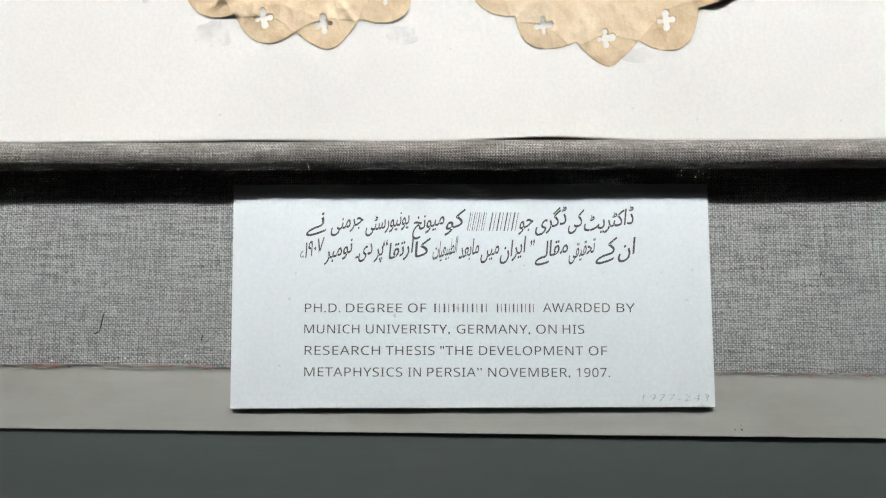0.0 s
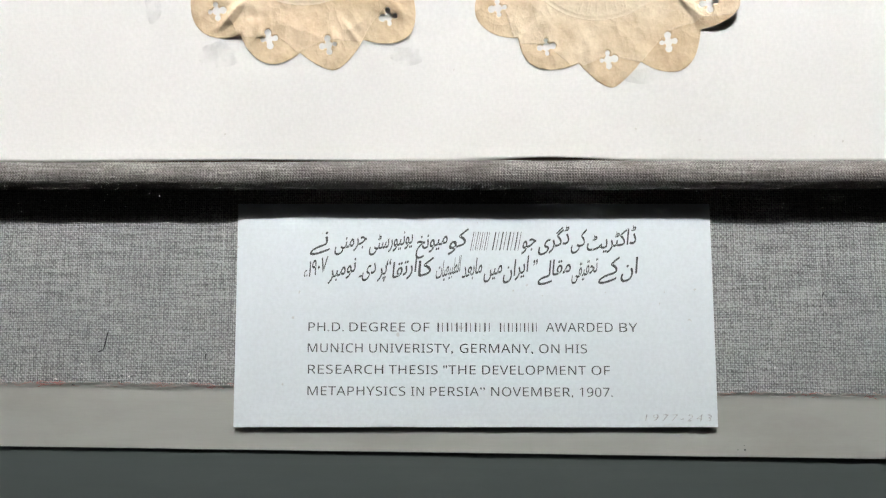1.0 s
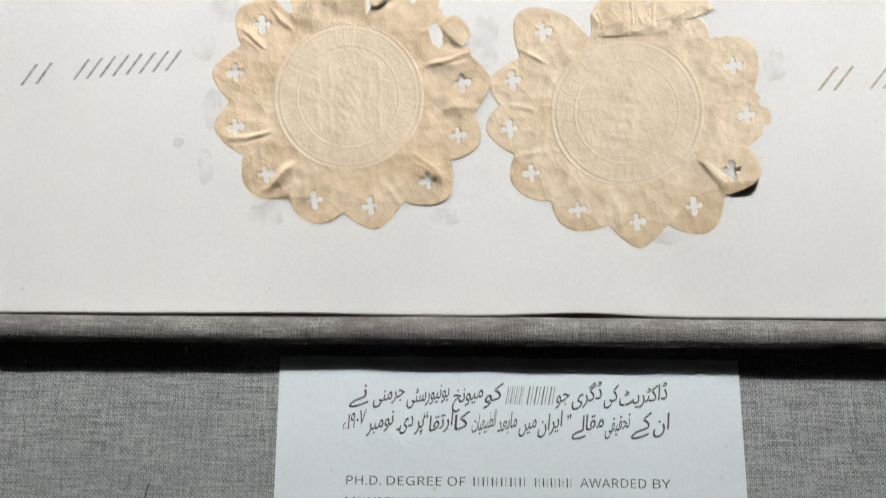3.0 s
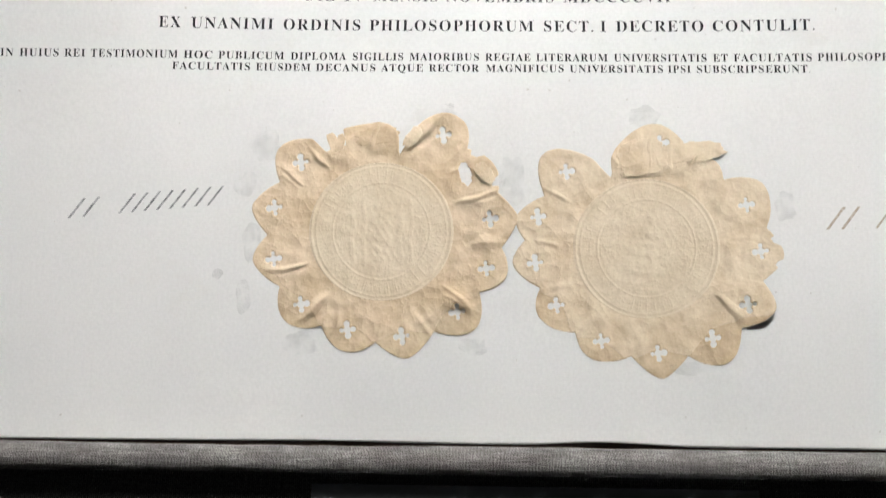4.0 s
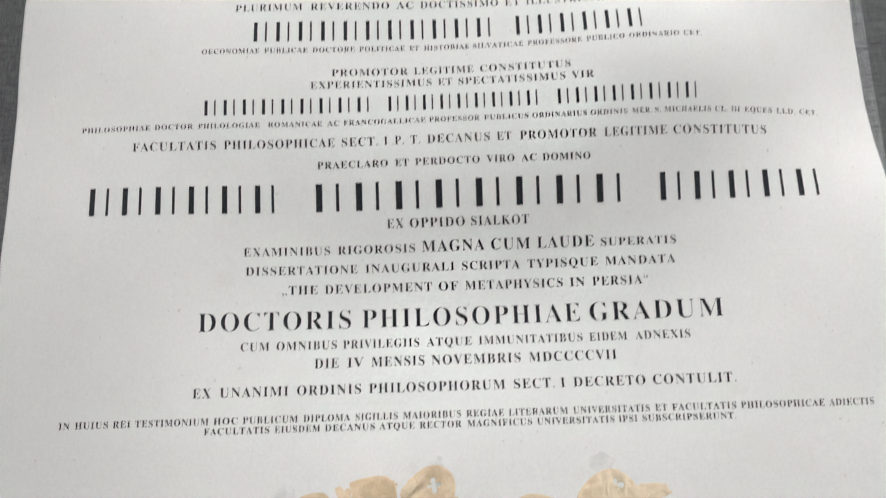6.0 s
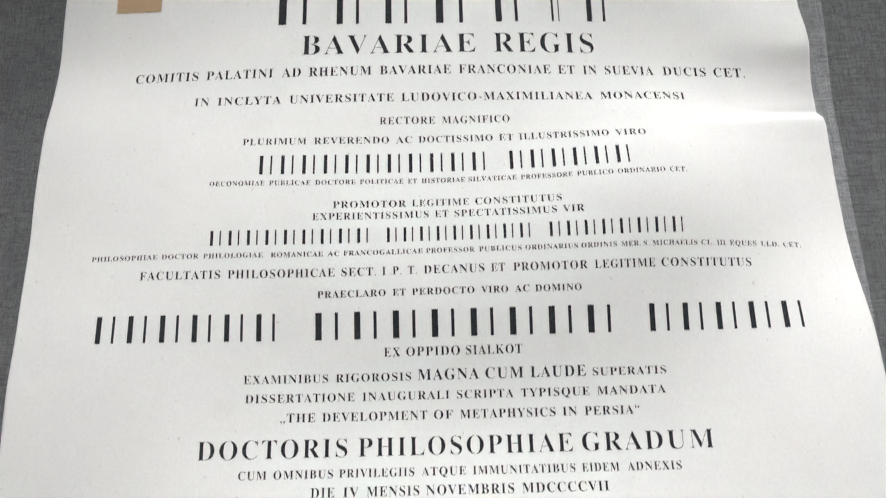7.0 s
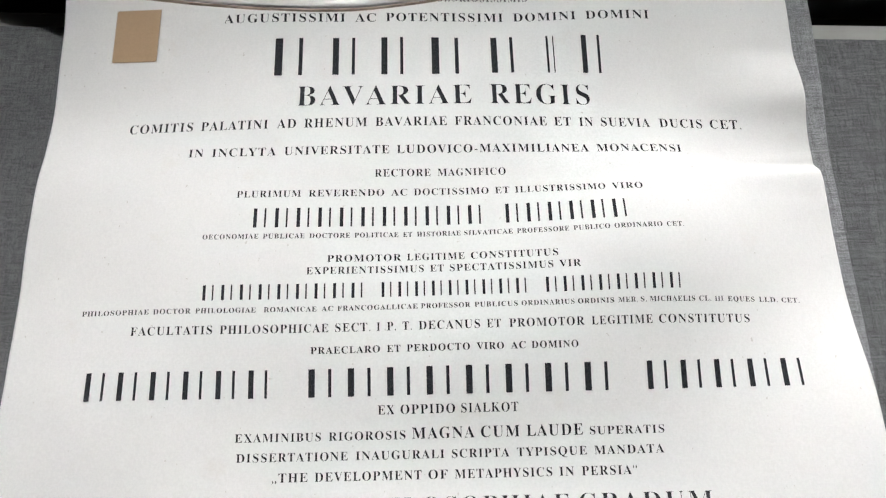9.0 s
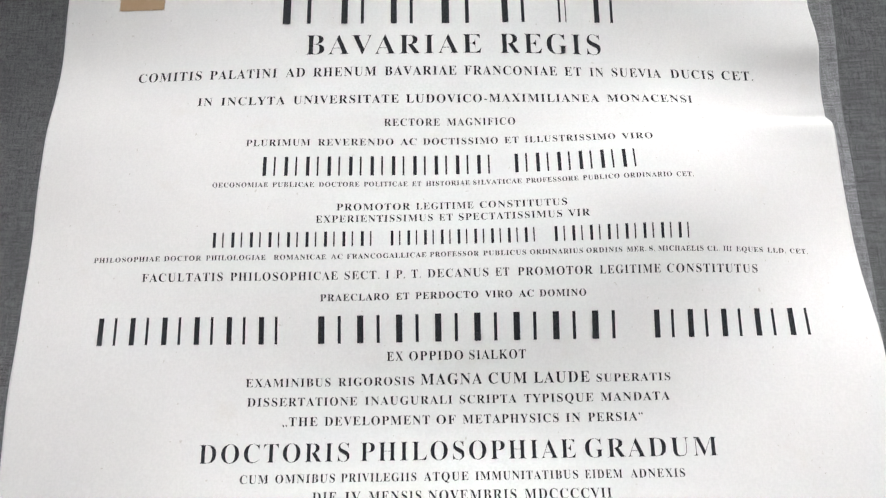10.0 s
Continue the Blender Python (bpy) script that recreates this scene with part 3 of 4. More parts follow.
link("pencil_number", lay(letters("1977-243", 1.3, -0.025), 0.0572, 0.0788, 1.2090, 0.0022, label_y, 0.0001, 0.25), PENCIL, card, "faint pencilled number")

# Urdu: each letter with its isolated, final, initial and medial shapes
SHAPES = {"\u0627": 0xFE8D, "\u0628": 0xFE8F, "\u067e": 0xFB56, "\u062a": 0xFE95, "\u0679": 0xFB66, "\u062c": 0xFE9D, "\u062d": 0xFEA1,
          "\u062e": 0xFEA5, "\u062f": 0xFEA9, "\u0688": 0xFB88, "\u0631": 0xFEAD, "\u0633": 0xFEB1, "\u0637": 0xFEC1, "\u0639": 0xFEC9,
          "\u0642": 0xFED5, "\u06a9": 0xFB8E, "\u06af": 0xFB92, "\u0644": 0xFEDD, "\u0645": 0xFEE1, "\u0646": 0xFEE5, "\u06ba": 0xFB9E,
          "\u0648": 0xFEED, "\u06cc": 0xFBFC, "\u06d2": 0xFBAE}
ONE_SIDED = "\u0627\u062f\u0688\u0631\u06ba\u0648\u06d2"


def joined(text):
    """Letters in their joined shapes, in the order in which they are set from left to right."""
    out = []
    for i, c in enumerate(text):
        if c not in SHAPES:
            out.append(c)
            continue
        before = i > 0 and text[i - 1] in SHAPES and text[i - 1] not in ONE_SIDED
        after = i + 1 < len(text) and text[i + 1] in SHAPES and c not in ONE_SIDED
        out.append(chr(SHAPES[c] + (1 if before and not after else 2 if after and not before else 3 if before else 0)))
    return "".join(out[::-1])


def urdu_line(text, z, size, mm):
    """Words from right to left; each hangs down towards its end, as in the sloping hand."""
    words = []
    for i, word in enumerate(text.split()):
        x0, x1 = mm[2 * i] * 0.001, mm[2 * i + 1] * 0.001
        slope = min(0.30, 0.0026 / (x1 - x0))
        words.append(lay(letters(joined(word), 0.96, 0.013), x0, x1, z, size, label_y, 0.0001, 0.12, slope))
    return link("urdu_line", joined_mesh("urdu_line", words), GREY_INK, card)


urdu_line("\u0688\u0627\u06a9\u0679\u0631\u06cc\u0679 \u06a9\u06cc \u0688\u06af\u0631\u06cc \u062c\u0648", 1.2656, 0.0050,
          (38.6, 55.4, 33.4, 38.4, 22.3, 32.8, 16.8, 21.6))
name_bars((6.2, 16.2, -1.0, 5.2), (4, 4), 1.2645, 0.0062, GREY_INK, card, label_y, 0.0001, 0.20)
urdu_line("\u06a9\u0648 \u0645\u06cc\u0648\u0646\u062e \u06cc\u0648\u0646\u06cc\u0648\u0631\u0633\u0679\u06cc \u062c\u0631\u0645\u0646\u06cc \u0646\u06d2", 1.2656, 0.0050,
          (-8.2, -1.7, -19.2, -8.5, -35.2, -20.4, -47.0, -36.1, -55.3, -48.4))
urdu_line("\u0627\u0646 \u06a9\u06d2 \u062a\u062d\u0642\u06cc\u0642\u06cc \u0645\u0642\u0627\u0644\u06d2 \u201d \u0627\u06cc\u0631\u0627\u0646 \u0645\u06cc\u06ba \u0645\u0627\u0628\u0639\u062f \u0627\u0644\u0637\u0628\u06cc\u0639\u06cc\u0627\u062a \u06a9\u0627 \u0627\u0631\u062a\u0642\u0627 \u201c \u067e\u0631 \u062f\u06cc\u06d4 \u0646\u0648\u0645\u0628\u0631 \u06f7\u06f0\u06f9\u06f1\u0621",
          1.2562, 0.0050, (50.0, 55.6, 42.6, 49.4, 33.5, 42.2, 22.2, 33.2, 20.2, 21.7, 10.3, 18.8, 3.8, 10.0, -3.6, 3.2, -12.5, -4.2, -18.7, -13.5, -27.4, -19.1,
                           -29.6, -28.0, -32.2, -29.2, -38.6, -32.9, -49.0, -39.8, -57.7, -49.6))

# ---- paper seals ----
def smooth_step(a, b, x):
    t = np.clip((x - a) / (b - a), 0, 1)
    return t * t * (3 - 2 * t)


def wrap(a):
    return (a + math.pi) % (2 * math.pi) - math.pi


def ripple(angle, seed, octaves=3):
    """A closed uneven curve round the seal."""
    g = np.random.RandomState(seed)
    out = np.zeros_like(angle)
    for k in range(octaves):
        for n in (3, 5, 7, 11):
            out += g.uniform(-1, 1) * np.cos(angle * n * 2 ** k + g.uniform(0, 6.3)) / 2 ** k
    return out / 3


def field(x, y, seed, scale):
    g = np.random.RandomState(seed)
    out = np.zeros_like(x)
    for _ in range(10):
        a, k = g.uniform(0, 6.3), scale * g.uniform(0.5, 1.8)
        out += np.sin(k * (x * math.cos(a) + y * math.sin(a)) + g.uniform(0, 6.3)) / k * scale
    return out / 5


def cut_sheet(name, cx, cz, reach, step, inside, height, mat, parent, label=""):
    """A sheet cut out of a fine net along inside = 0, standing off the diploma by height."""
    n = int(2 * reach / step) + 1
    lin = np.linspace(-reach, reach, n)
    gx, gz = np.meshgrid(lin, lin)
    gx[:, :] += np.where((np.arange(n) % 2)[:, None] == 1, step * 0.5, 0.0)
    s = inside(gx, gz)
    h = height(gx, gz)
    verts, faces, index = [], [], {}

    def corner(i, j):
        key = (i, j)
        if key not in index:
            index[key] = len(verts)
            verts.append((gx[j, i], gz[j, i], h[j, i]))
        return index[key]

    def between(p, q):
        key = (p, q) if p < q else (q, p)
        if key not in index:
            (i0, j0), (i1, j1) = key
            f = s[j0, i0] / (s[j0, i0] - s[j1, i1])
            index[key] = len(verts)
            verts.append(tuple(a[j0, i0] + (a[j1, i1] - a[j0, i0]) * f for a in (gx, gz, h)))
        return index[key]

    for j in range(n - 1):
        row = (s[j] < 0).any() or (s[j + 1] < 0).any()
        if not row:
            continue
        for i in range(n - 1):
            if j % 2 == 0:
                tris = (((i, j), (i + 1, j), (i, j + 1)), ((i + 1, j), (i + 1, j + 1), (i, j + 1)))
            else:
                tris = (((i, j), (i + 1, j), (i + 1, j + 1)), ((i, j), (i + 1, j + 1), (i, j + 1)))
            for tri in tris:
                keep = [s[q, p] < 0 for p, q in tri]
                if not any(keep):
                    continue
                if all(keep):
                    faces.append(tuple(corner(*p) for p in tri))
                    continue
                poly = []
                for k in range(3):
                    p, q = tri[k], tri[(k + 1) % 3]
                    if keep[k]:
                        poly.append(corner(*p))
                    if keep[k] != keep[(k + 1) % 3]:
                        poly.append(between(p, q))
                faces.append(tuple(poly))
    placed = [(cx + 1.03 * x, sheet_y(cx + 1.03 * x, cz + 1.03 * z) - d, cz + 1.03 * z) for x, z, d in verts]
    ob = raw(name, placed, faces, mat, parent, label, smooth=True)
    solid = ob.modifiers.new("thickness", "SOLIDIFY")
    solid.thickness, solid.offset = 0.00013, -1.0
    return ob


CROSS = ((0.0021, 0.0003), (-0.0021, -0.0003), (-0.0003, 0.0021), (0.0003, -0.0021))


def seal(cx, cz, seed, lobes, tears, gaps, curled, figure, mat, disc_mat, label):
    """lobes, clockwise: tip angle and radius (mm), squareness, the notch after it (angle, mm), and its punched hole (angle, mm) or None."""
    n = len(lobes)
    holes = [(radians(q[5]), q[6] * 0.001) for q in lobes if q[5] is not None]

    def polar(x, z):
        return np.hypot(x, z), np.arctan2(z, x)

    def petal(a):
        """Radius of the uncut edge at angle a, and how far from tip (0) to notch (1)."""
        edge, share = np.full_like(a, 0.040), np.ones_like(a)
        for k, (tip, far, power, notch, low, _, _) in enumerate(lobes):
            before = lobes[k - 1]
            for end, depth, sign in ((notch, low, -1), (before[3], before[4], 1)):
                wide = abs((end - tip + 180) % 360 - 180)
                d = np.degrees(wrap(a - radians(tip))) * sign
                inside = (d >= 0) & (d <= wide)
                u = np.clip(d / wide, 0, 1)
                soft = np.clip(np.sqrt(u * u + 0.025) - 0.158 + 0.146 * u, 0, 1)
                edge = np.where(inside, 0.001 * (depth + (far - depth) * (1 - soft ** power)), edge)
                share = np.where(inside, u, share)
        return edge, share

    def outline(x, z):
        r, a = polar(x, z)
        edge = petal(a + 0.018 * ripple(a, seed + 3, 2))[0]
        edge = edge + 0.00030 * ripple(a, seed, 3) + 0.00022 * ripple(a, seed + 1, 5)
        for angle, width, depth in tears:
            d = np.abs(wrap(a - radians(angle))) / radians(width)
            edge = edge - depth * smooth_step(1.0, 0.35, d) * (1 + 0.25 * ripple(a, seed + 7, 4))
        return r - edge

    def punch(x, z, out, grow):
        for k, (angle, rad) in enumerate(holes):
            hx, hz = x - rad * math.cos(angle), z - rad * math.sin(angle)
            hole = np.hypot(hx, hz) - 0.0013 - grow
            for dx, dz in CROSS:
                hole = np.minimum(hole, np.hypot(hx - dx, hz - dz) - 0.00095 - 0.00025 * math.sin(5 * k + 900 * dx) - grow)
            out = np.maximum(out, -hole)
        for angle, rad, w, h, turn in gaps:
            hx, hz = x - 0.001 * rad * math.cos(radians(angle)), z - 0.001 * rad * math.sin(radians(angle))
            c, sn = math.cos(radians(turn)), math.sin(radians(turn))
            u, q = hx * c + hz * sn, hz * c - hx * sn
            out = np.maximum(out, (1 - np.hypot(u / w, q / h) + 0.25 * ripple(np.arctan2(q, u), seed + 30, 2)) * min(w, h))
        return out

    def relief(x, z):
        r, a = polar(x, z)
        out = np.full_like(r, 0.00014)
        for angle, wide, amount in curled:
            d = np.abs(wrap(a - radians(angle))) / radians(wide)
            out += amount * smooth_step(1.0, 0.0, d) * smooth_step(0.036, 0.049, r)
        gp = np.random.RandomState(seed + 5)
        fade = smooth_step(0.0460, 0.0385, r)
        # sharp pleats that run out from the pressed disc, most of them towards the notches
        for k in range(3 * n):
            notch = radians(lobes[k % n][3]) if k < n else gp.uniform(0, 6.28)
            at, bend = notch + gp.uniform(-0.06, 0.06), gp.uniform(-9, 9)
            wide, tall = gp.uniform(0.028, 0.085), gp.uniform(-0.6, 1.0)
            d = wrap(a - at - bend * (r - 0.034) + 0.05 * field(x, z, seed + 20 + k, 300)) / wide
            start = gp.uniform(0.0265, 0.031)
            fold = np.clip(1 - np.abs(d), 0, 1) * np.where(d > 0, 1.0, np.clip(1 + d * 0.55, 0, 1))
            out += 0.00120 * tall * fold * smooth_step(start, start + 0.005, r) * smooth_step(0.0475, gp.uniform(0.036, 0.043), r)
        # broken, faceted crumpling between the pleats
        crumple = np.abs(field(x, z, seed + 8, 420)) - np.abs(field(x, z, seed + 16, 240)) + 0.8 * np.abs(field(x, z, seed + 17, 150))
        out += 0.00048 * crumple * smooth_step(0.0258, 0.031, r) * (0.18 + 0.82 * fade) + 0.0002 * field(x, z, seed + 9, 90)
        return np.maximum(out, 0.00009)

    def pressed(x, z):
        """Rim, ring of worn marks and a plain worn device in the middle."""
        r, a = polar(x, z)
        out = 0.00040 + 0.00015 * field(x, z, seed + 9, 90)
        for ring, up in ((0.0254, 0.00015), (0.0244, -0.00009), (0.0236, 0.00007), (0.0176, 0.00008), (0.0169, -0.00005)):
            out += up * np.exp(-((r - ring) / 0.00033) ** 2)
        marks = np.clip(np.sin(a * 47) + 0.9 * np.sin(a * 131 + 1.0) + 0.5 * np.sin(r * 5200 + 3 * np.sin(a * 40)) - 0.3, 0, 1) * np.exp(-((r - 0.0207) / 0.0020) ** 4)
        out += 0.00010 * marks * np.clip(0.65 + ripple(a, seed + 12, 1), 0.15, 1)
        inner = smooth_step(0.0166, 0.0150, r)
        lumps = np.clip(2.0 * field(x, z, seed + 10, 900), -1, 1) + np.clip(2.0 * field(x, z, seed + 11, 1700), -1, 1)
        if figure == "arms":
            for at, w in ((-0.0105, 0.0009), (-0.0062, 0.0007), (0.0068, 0.0010), (0.0108, 0.0007)):
                out += 0.00009 * inner * np.exp(-((x - at - 0.0004 * np.sin(z * 500)) / w) ** 4) * smooth_step(0.013, 0.010, np.abs(z))
            body = np.exp(-((x / 0.0042) ** 2 + ((z + 0.001) / 0.0105) ** 2) ** 2)
        else:
            body = np.exp(-(((x + 0.001) / 0.0060) ** 2 + ((z + 0.003) / 0.0105) ** 2) ** 2) + 0.7 * np.exp(-((x / 0.003) ** 2 + ((z - 0.0105) / 0.003) ** 2) ** 2)
        return out + 0.00012 * body + (0.00003 + 0.00006 * body) * inner * lumps

    def upper_edge(x, z):
        r, a = polar(x, z)
        share = petal(a + 0.05 * ripple(a, seed + 15, 1))[1]
        edge = 0.0368 + 0.0042 * share ** 1.6 + 0.0007 * ripple(a, seed + 13, 3) + 0.00035 * ripple(a, seed + 14, 5)
        low = smooth_step(1.20, 0.95, np.abs(wrap(a - radians(-96))))
        whole = outline(x, z) + 0.00025
        out = np.maximum(whole, np.where(low > 0, (r - edge) * low + whole * (1 - low), whole))
        return punch(x, z, out, 0.0002)

    top = cut_sheet("seal", cx, cz, 0.053, 0.00042, upper_edge, lambda x, z: relief(x, z) + 0.00011, mat, diploma, label)
    cut_sheet("under_layer", cx, cz, 0.053, 0.00050, lambda x, z: punch(x, z, outline(x, z), 0.0), relief, WAFER_UNDER, top, "scalloped under sheet with cross-shaped holes")
    cut_sheet("pressed_disc", cx, cz, 0.0275, 0.00030, lambda x, z: np.hypot(x, z / 0.955) - 0.0262, pressed, disc_mat, top, "pale round centre with a worn embossed device")
    return top


seal_a = seal(-0.0569, 1.3725, 21,
              ((6, 49.8, 0.95, -7, 43.8, 7, 39.6), (-19, 48.2, 1.5, -32, 42.0, -19, 40.3), (-46, 49.0, 1.45, -62, 41.1, -46, 40.1), (-77, 46.6, 1.15, -92, 40.0, -78, 38.6),
               (-106, 45.3, 1.5, -122, 40.2, -108, 37.5), (-137, 47.3, 1.5, -151, 41.7, -137, 39.1), (-166, 48.0, 1.15, -177, 41.5, -165, 40.3),
               (169, 48.0, 1.15, 155, 41.1, 168, 39.8), (142, 48.4, 1.5, 127, 41.6, 140, 38.9), (96, 40.2, 3.0, 77, 32.0, None, 0),
               (57, 50.3, 1.9, 45, 43.6, 58, 41.7), (30, 47.5, 1.6, 19, 44.6, None, 0)),
              ((124, 3.5, 0.0060), (114, 3.0, 0.0065), (77, 4.0, 0.0030), (40, 3, 0.0025), (24, 2.5, 0.0030)),
              ((35, 37.0, 0.0022, 0.0044, 15),), ((-46, 14, 0.0002), (142, 12, 0.0002), (57, 14, 0.0003)),
              "arms", WAFER, WAFER_DISC, "round tan paper seal with embossed arms and torn top")
seal_b = seal(0.0415, 1.3670, 45,
              ((86, 45.8, 1.15, 64, 38.5, 82, 38.7), (53, 40.5, 1.4, 42, 37.0, None, 0), (27, 48.6, 1.5, 10, 43.6, 24, 39.4), (-3, 49.4, 1.15, -15, 42.8, -1, 40.9), (-26, 49.6, 1.4, -40, 43.7, -29, 40.8),
               (-53, 49.4, 1.5, -69, 40.7, -54, 39.4), (-83, 46.6, 1.05, -99, 38.9, -84, 37.6), (-117, 44.3, 1.5, -130, 39.7, -116, 37.0),
               (-147, 46.0, 1.5, -159, 40.7, -147, 38.2), (-173, 48.2, 1.2, 177, 43.4, -172, 40.1), (167, 47.8, 1.15, 153, 41.1, 164, 40.4), (137, 50.2, 1.4, 116, 32.1, 136, 39.8)),
              ((116, 5, 0.0035), (66, 5, 0.0030), (4, 2.5, 0.0020), (-6, 2, 0.0014)),
              (), ((-28, 17, 0.0024), (-53, 14, 0.0004), (137, 14, 0.0003)),
              "device", WAFER_PALE, WAFER_DISC, "round tan paper seal with embossed figure and torn rim")


def scrap(cx, cz, w, h, seed, parent, mat, turn=0.0, rise=0.0008):
    """A loose torn layer lying over the head of a seal."""
    c, sn = math.cos(radians(turn)), math.sin(radians(turn))

    def inside(x, z):
        u, q = x * c + z * sn, z * c - x * sn
        a = np.arctan2(q / h, u / w)
        box_like = (np.abs(u / w) ** 3 + np.abs(q / h) ** 3) ** (1 / 3)
        return box_like - 1 - 0.12 * ripple(a, seed, 2) - 0.12 * ripple(a, seed + 1, 4)

    def lift(x, z):
        return rise + 0.0003 * np.abs(field(x, z, seed + 2, 420)) + 0.0002 * field(x, z, seed + 3, 200)
    cut_sheet("torn_layer", cx, cz, max(w, h) * 1.6, 0.0004, inside, lift, mat, parent, "torn layer of tan paper")


# folded flap, upright tear and curled bits at the head of the first seal; torn double layer at the head of the second
scrap(-0.0590, 1.4085, 0.0078, 0.0032, 81, seal_a, WAFER_UNDER, 8, 0.0007)
scrap(-0.0728, 1.4055, 0.0016, 0.0034, 82, seal_a, WAFER, -12, 0.0011)
scrap(-0.0455, 1.4080, 0.0022, 0.0044, 83, seal_a, WAFER_PALE, -38, 0.0012)
scrap(-0.0185, 1.3945, 0.0026, 0.0044, 84, seal_a, WAFER_PALE, 38, 0.0010)
scrap(0.0400, 1.4010, 0.0088, 0.0066, 72, seal_b, WAFER_PALE, 12, 0.0008)
scrap(0.0580, 1.4030, 0.0122, 0.0036, 74, seal_b, WAFER_PALE, 6, 0.0006)
scrap(0.0460, 1.3975, 0.0150, 0.0034, 71, seal_b, WAFER_PALE, 4, 0.0006)

# ---- brown stamp on the sheet ----
def stamp():
    x0, x1, z0, z1, r, step = -0.2050, -0.1790, 1.7262, 1.7595, 0.00058, 0.00165
    ring = []
    def side(ax, az, bx, bz):
        length = math.hypot(bx - ax, bz - az)
        n = int(length / step)
        dx, dz = (bx - ax) / length, (bz - az) / length
        nx, nz = -dz, dx
        for k in range(n):
            mid = (k + 0.5) * length / n
            ring.append((ax + dx * k * length / n, az + dz * k * length / n))
            for a in (180, 135, 90, 45, 0):
                ring.append((ax + dx * (mid + r * math.cos(radians(a))) + nx * r * math.sin(radians(a)),
                             az + dz * (mid + r * math.cos(radians(a))) + nz * r * math.sin(radians(a))))
    side(x0, z0, x1, z0)
    side(x1, z0, x1, z1)
    side(x1, z1, x0, z1)
    side(x0, z1, x0, z0)
    bm = bmesh.new()
    at = [sheet_y(x, z) for x, z in ((x0, z0), (x1, z0), (x0, z1))]
    def flat(x, z):
        return at[0] + (at[1] - at[0]) * (x - x0) / (x1 - x0) + (at[2] - at[0]) * (z - z0) / (z1 - z0)
    bm.faces.new([bm.verts.new((x + 0.0007 * (z - z0) / 0.03, flat(x, z) - 0.0003, z - 0.01 * (x - x0))) for x, z in ring])
    bmesh.ops.triangulate(bm, faces=bm.faces[:])
    grown = bmesh.ops.extrude_face_region(bm, geom=bm.faces[:])
    for q in grown["geom"]:
        if isinstance(q, bmesh.types.BMVert):
            q.co.y += 0.0004
    bmesh.ops.recalc_face_normals(bm, faces=bm.faces[:])
    return bm


part("stamp", stamp(), STAMP, diploma, "brown perforated stamp stuck face down")

# ---- signatures, as plain slanting bars ----
bars("signature_bar", [(-0.1775, -0.1665, 2), (-0.1580, -0.1200, 8)], 1.3762, 0.0075, PENCIL_DARK, diploma, sheet_y, 0.00015, 0.20, 0.75, 0.10)
bars("signature_bar", [(0.1055, 0.1165, 2), (0.1240, 0.1330, 2), (0.1400, 0.1640, 4)], 1.3745, 0.0085, SEPIA, diploma, sheet_y, 0.00015, 0.22, 0.75, 0.04)

# ---- grey backing sheet, curled plastic film under the rail ----
backing = base("backing_sheet", "grey cloth backing sheet behind the diploma", "backing sheet")
v, f = [], []
for j in range(41):
    z = 1.40 + 0.40 * j / 40
    near = sheet_y(0.187, z) + 0.0007
    edge_y = board_y(0.19, z) - 0.0009
    edge_y += (near - edge_y) * ease(1.690, 1.755, z)
    for x in (0.120, 0.1899 + 0.55 * edge_y + 0.0052 * ease(1.655, 1.755, z) + 0.0006 * rnd(z, 0, 30, 14)):
        for y in (0.0, 0.0006):
            v.append((x, edge_y + 0.010 * (0.19 - x) + y, z))
for j in range(40):
    a = 4 * j
    f += [(a, a + 2, a + 6, a + 4), (a + 1, a + 5, a + 7, a + 3), (a + 2, a + 3, a + 7, a + 6), (a, a + 4, a + 5, a + 1)]
raw("card", v, f, BACKING, backing)

film = base("plastic_film", "white curled plastic film edge hanging under the rail", "plastic film")
FILM_X = (-0.30, 0.0305)
def film_z(x):
    d = x + 0.085
    return 1.7592 + (0.0185 * (1 - math.exp(-(d / 0.12) ** 2)) if d < 0 else 0.0175 * (1 - math.exp(-(d / 0.10) ** 2)))


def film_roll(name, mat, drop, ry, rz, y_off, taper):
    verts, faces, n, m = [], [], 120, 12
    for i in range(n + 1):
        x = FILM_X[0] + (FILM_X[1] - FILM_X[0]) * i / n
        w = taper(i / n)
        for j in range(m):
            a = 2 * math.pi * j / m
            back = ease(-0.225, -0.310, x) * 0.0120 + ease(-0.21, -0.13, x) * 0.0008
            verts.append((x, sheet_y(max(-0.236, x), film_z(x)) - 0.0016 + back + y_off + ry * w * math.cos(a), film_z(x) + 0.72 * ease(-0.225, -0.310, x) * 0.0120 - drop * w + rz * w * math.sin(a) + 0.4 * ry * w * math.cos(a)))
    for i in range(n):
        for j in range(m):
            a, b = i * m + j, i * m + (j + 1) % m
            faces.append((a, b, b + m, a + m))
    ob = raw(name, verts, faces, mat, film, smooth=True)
    ob.visible_shadow = False      # opaque roll, but its shadow on the print below is switched off
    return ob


def film_taper(u):
    return (0.35 + 0.65 * ease(-0.1, 0.45, u)) * math.sqrt(max(0.0004, 1 - max(0.0, (u - 0.70) / 0.30) ** 2))


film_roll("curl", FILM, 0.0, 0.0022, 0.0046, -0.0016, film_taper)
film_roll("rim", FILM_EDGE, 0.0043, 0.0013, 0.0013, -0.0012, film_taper)


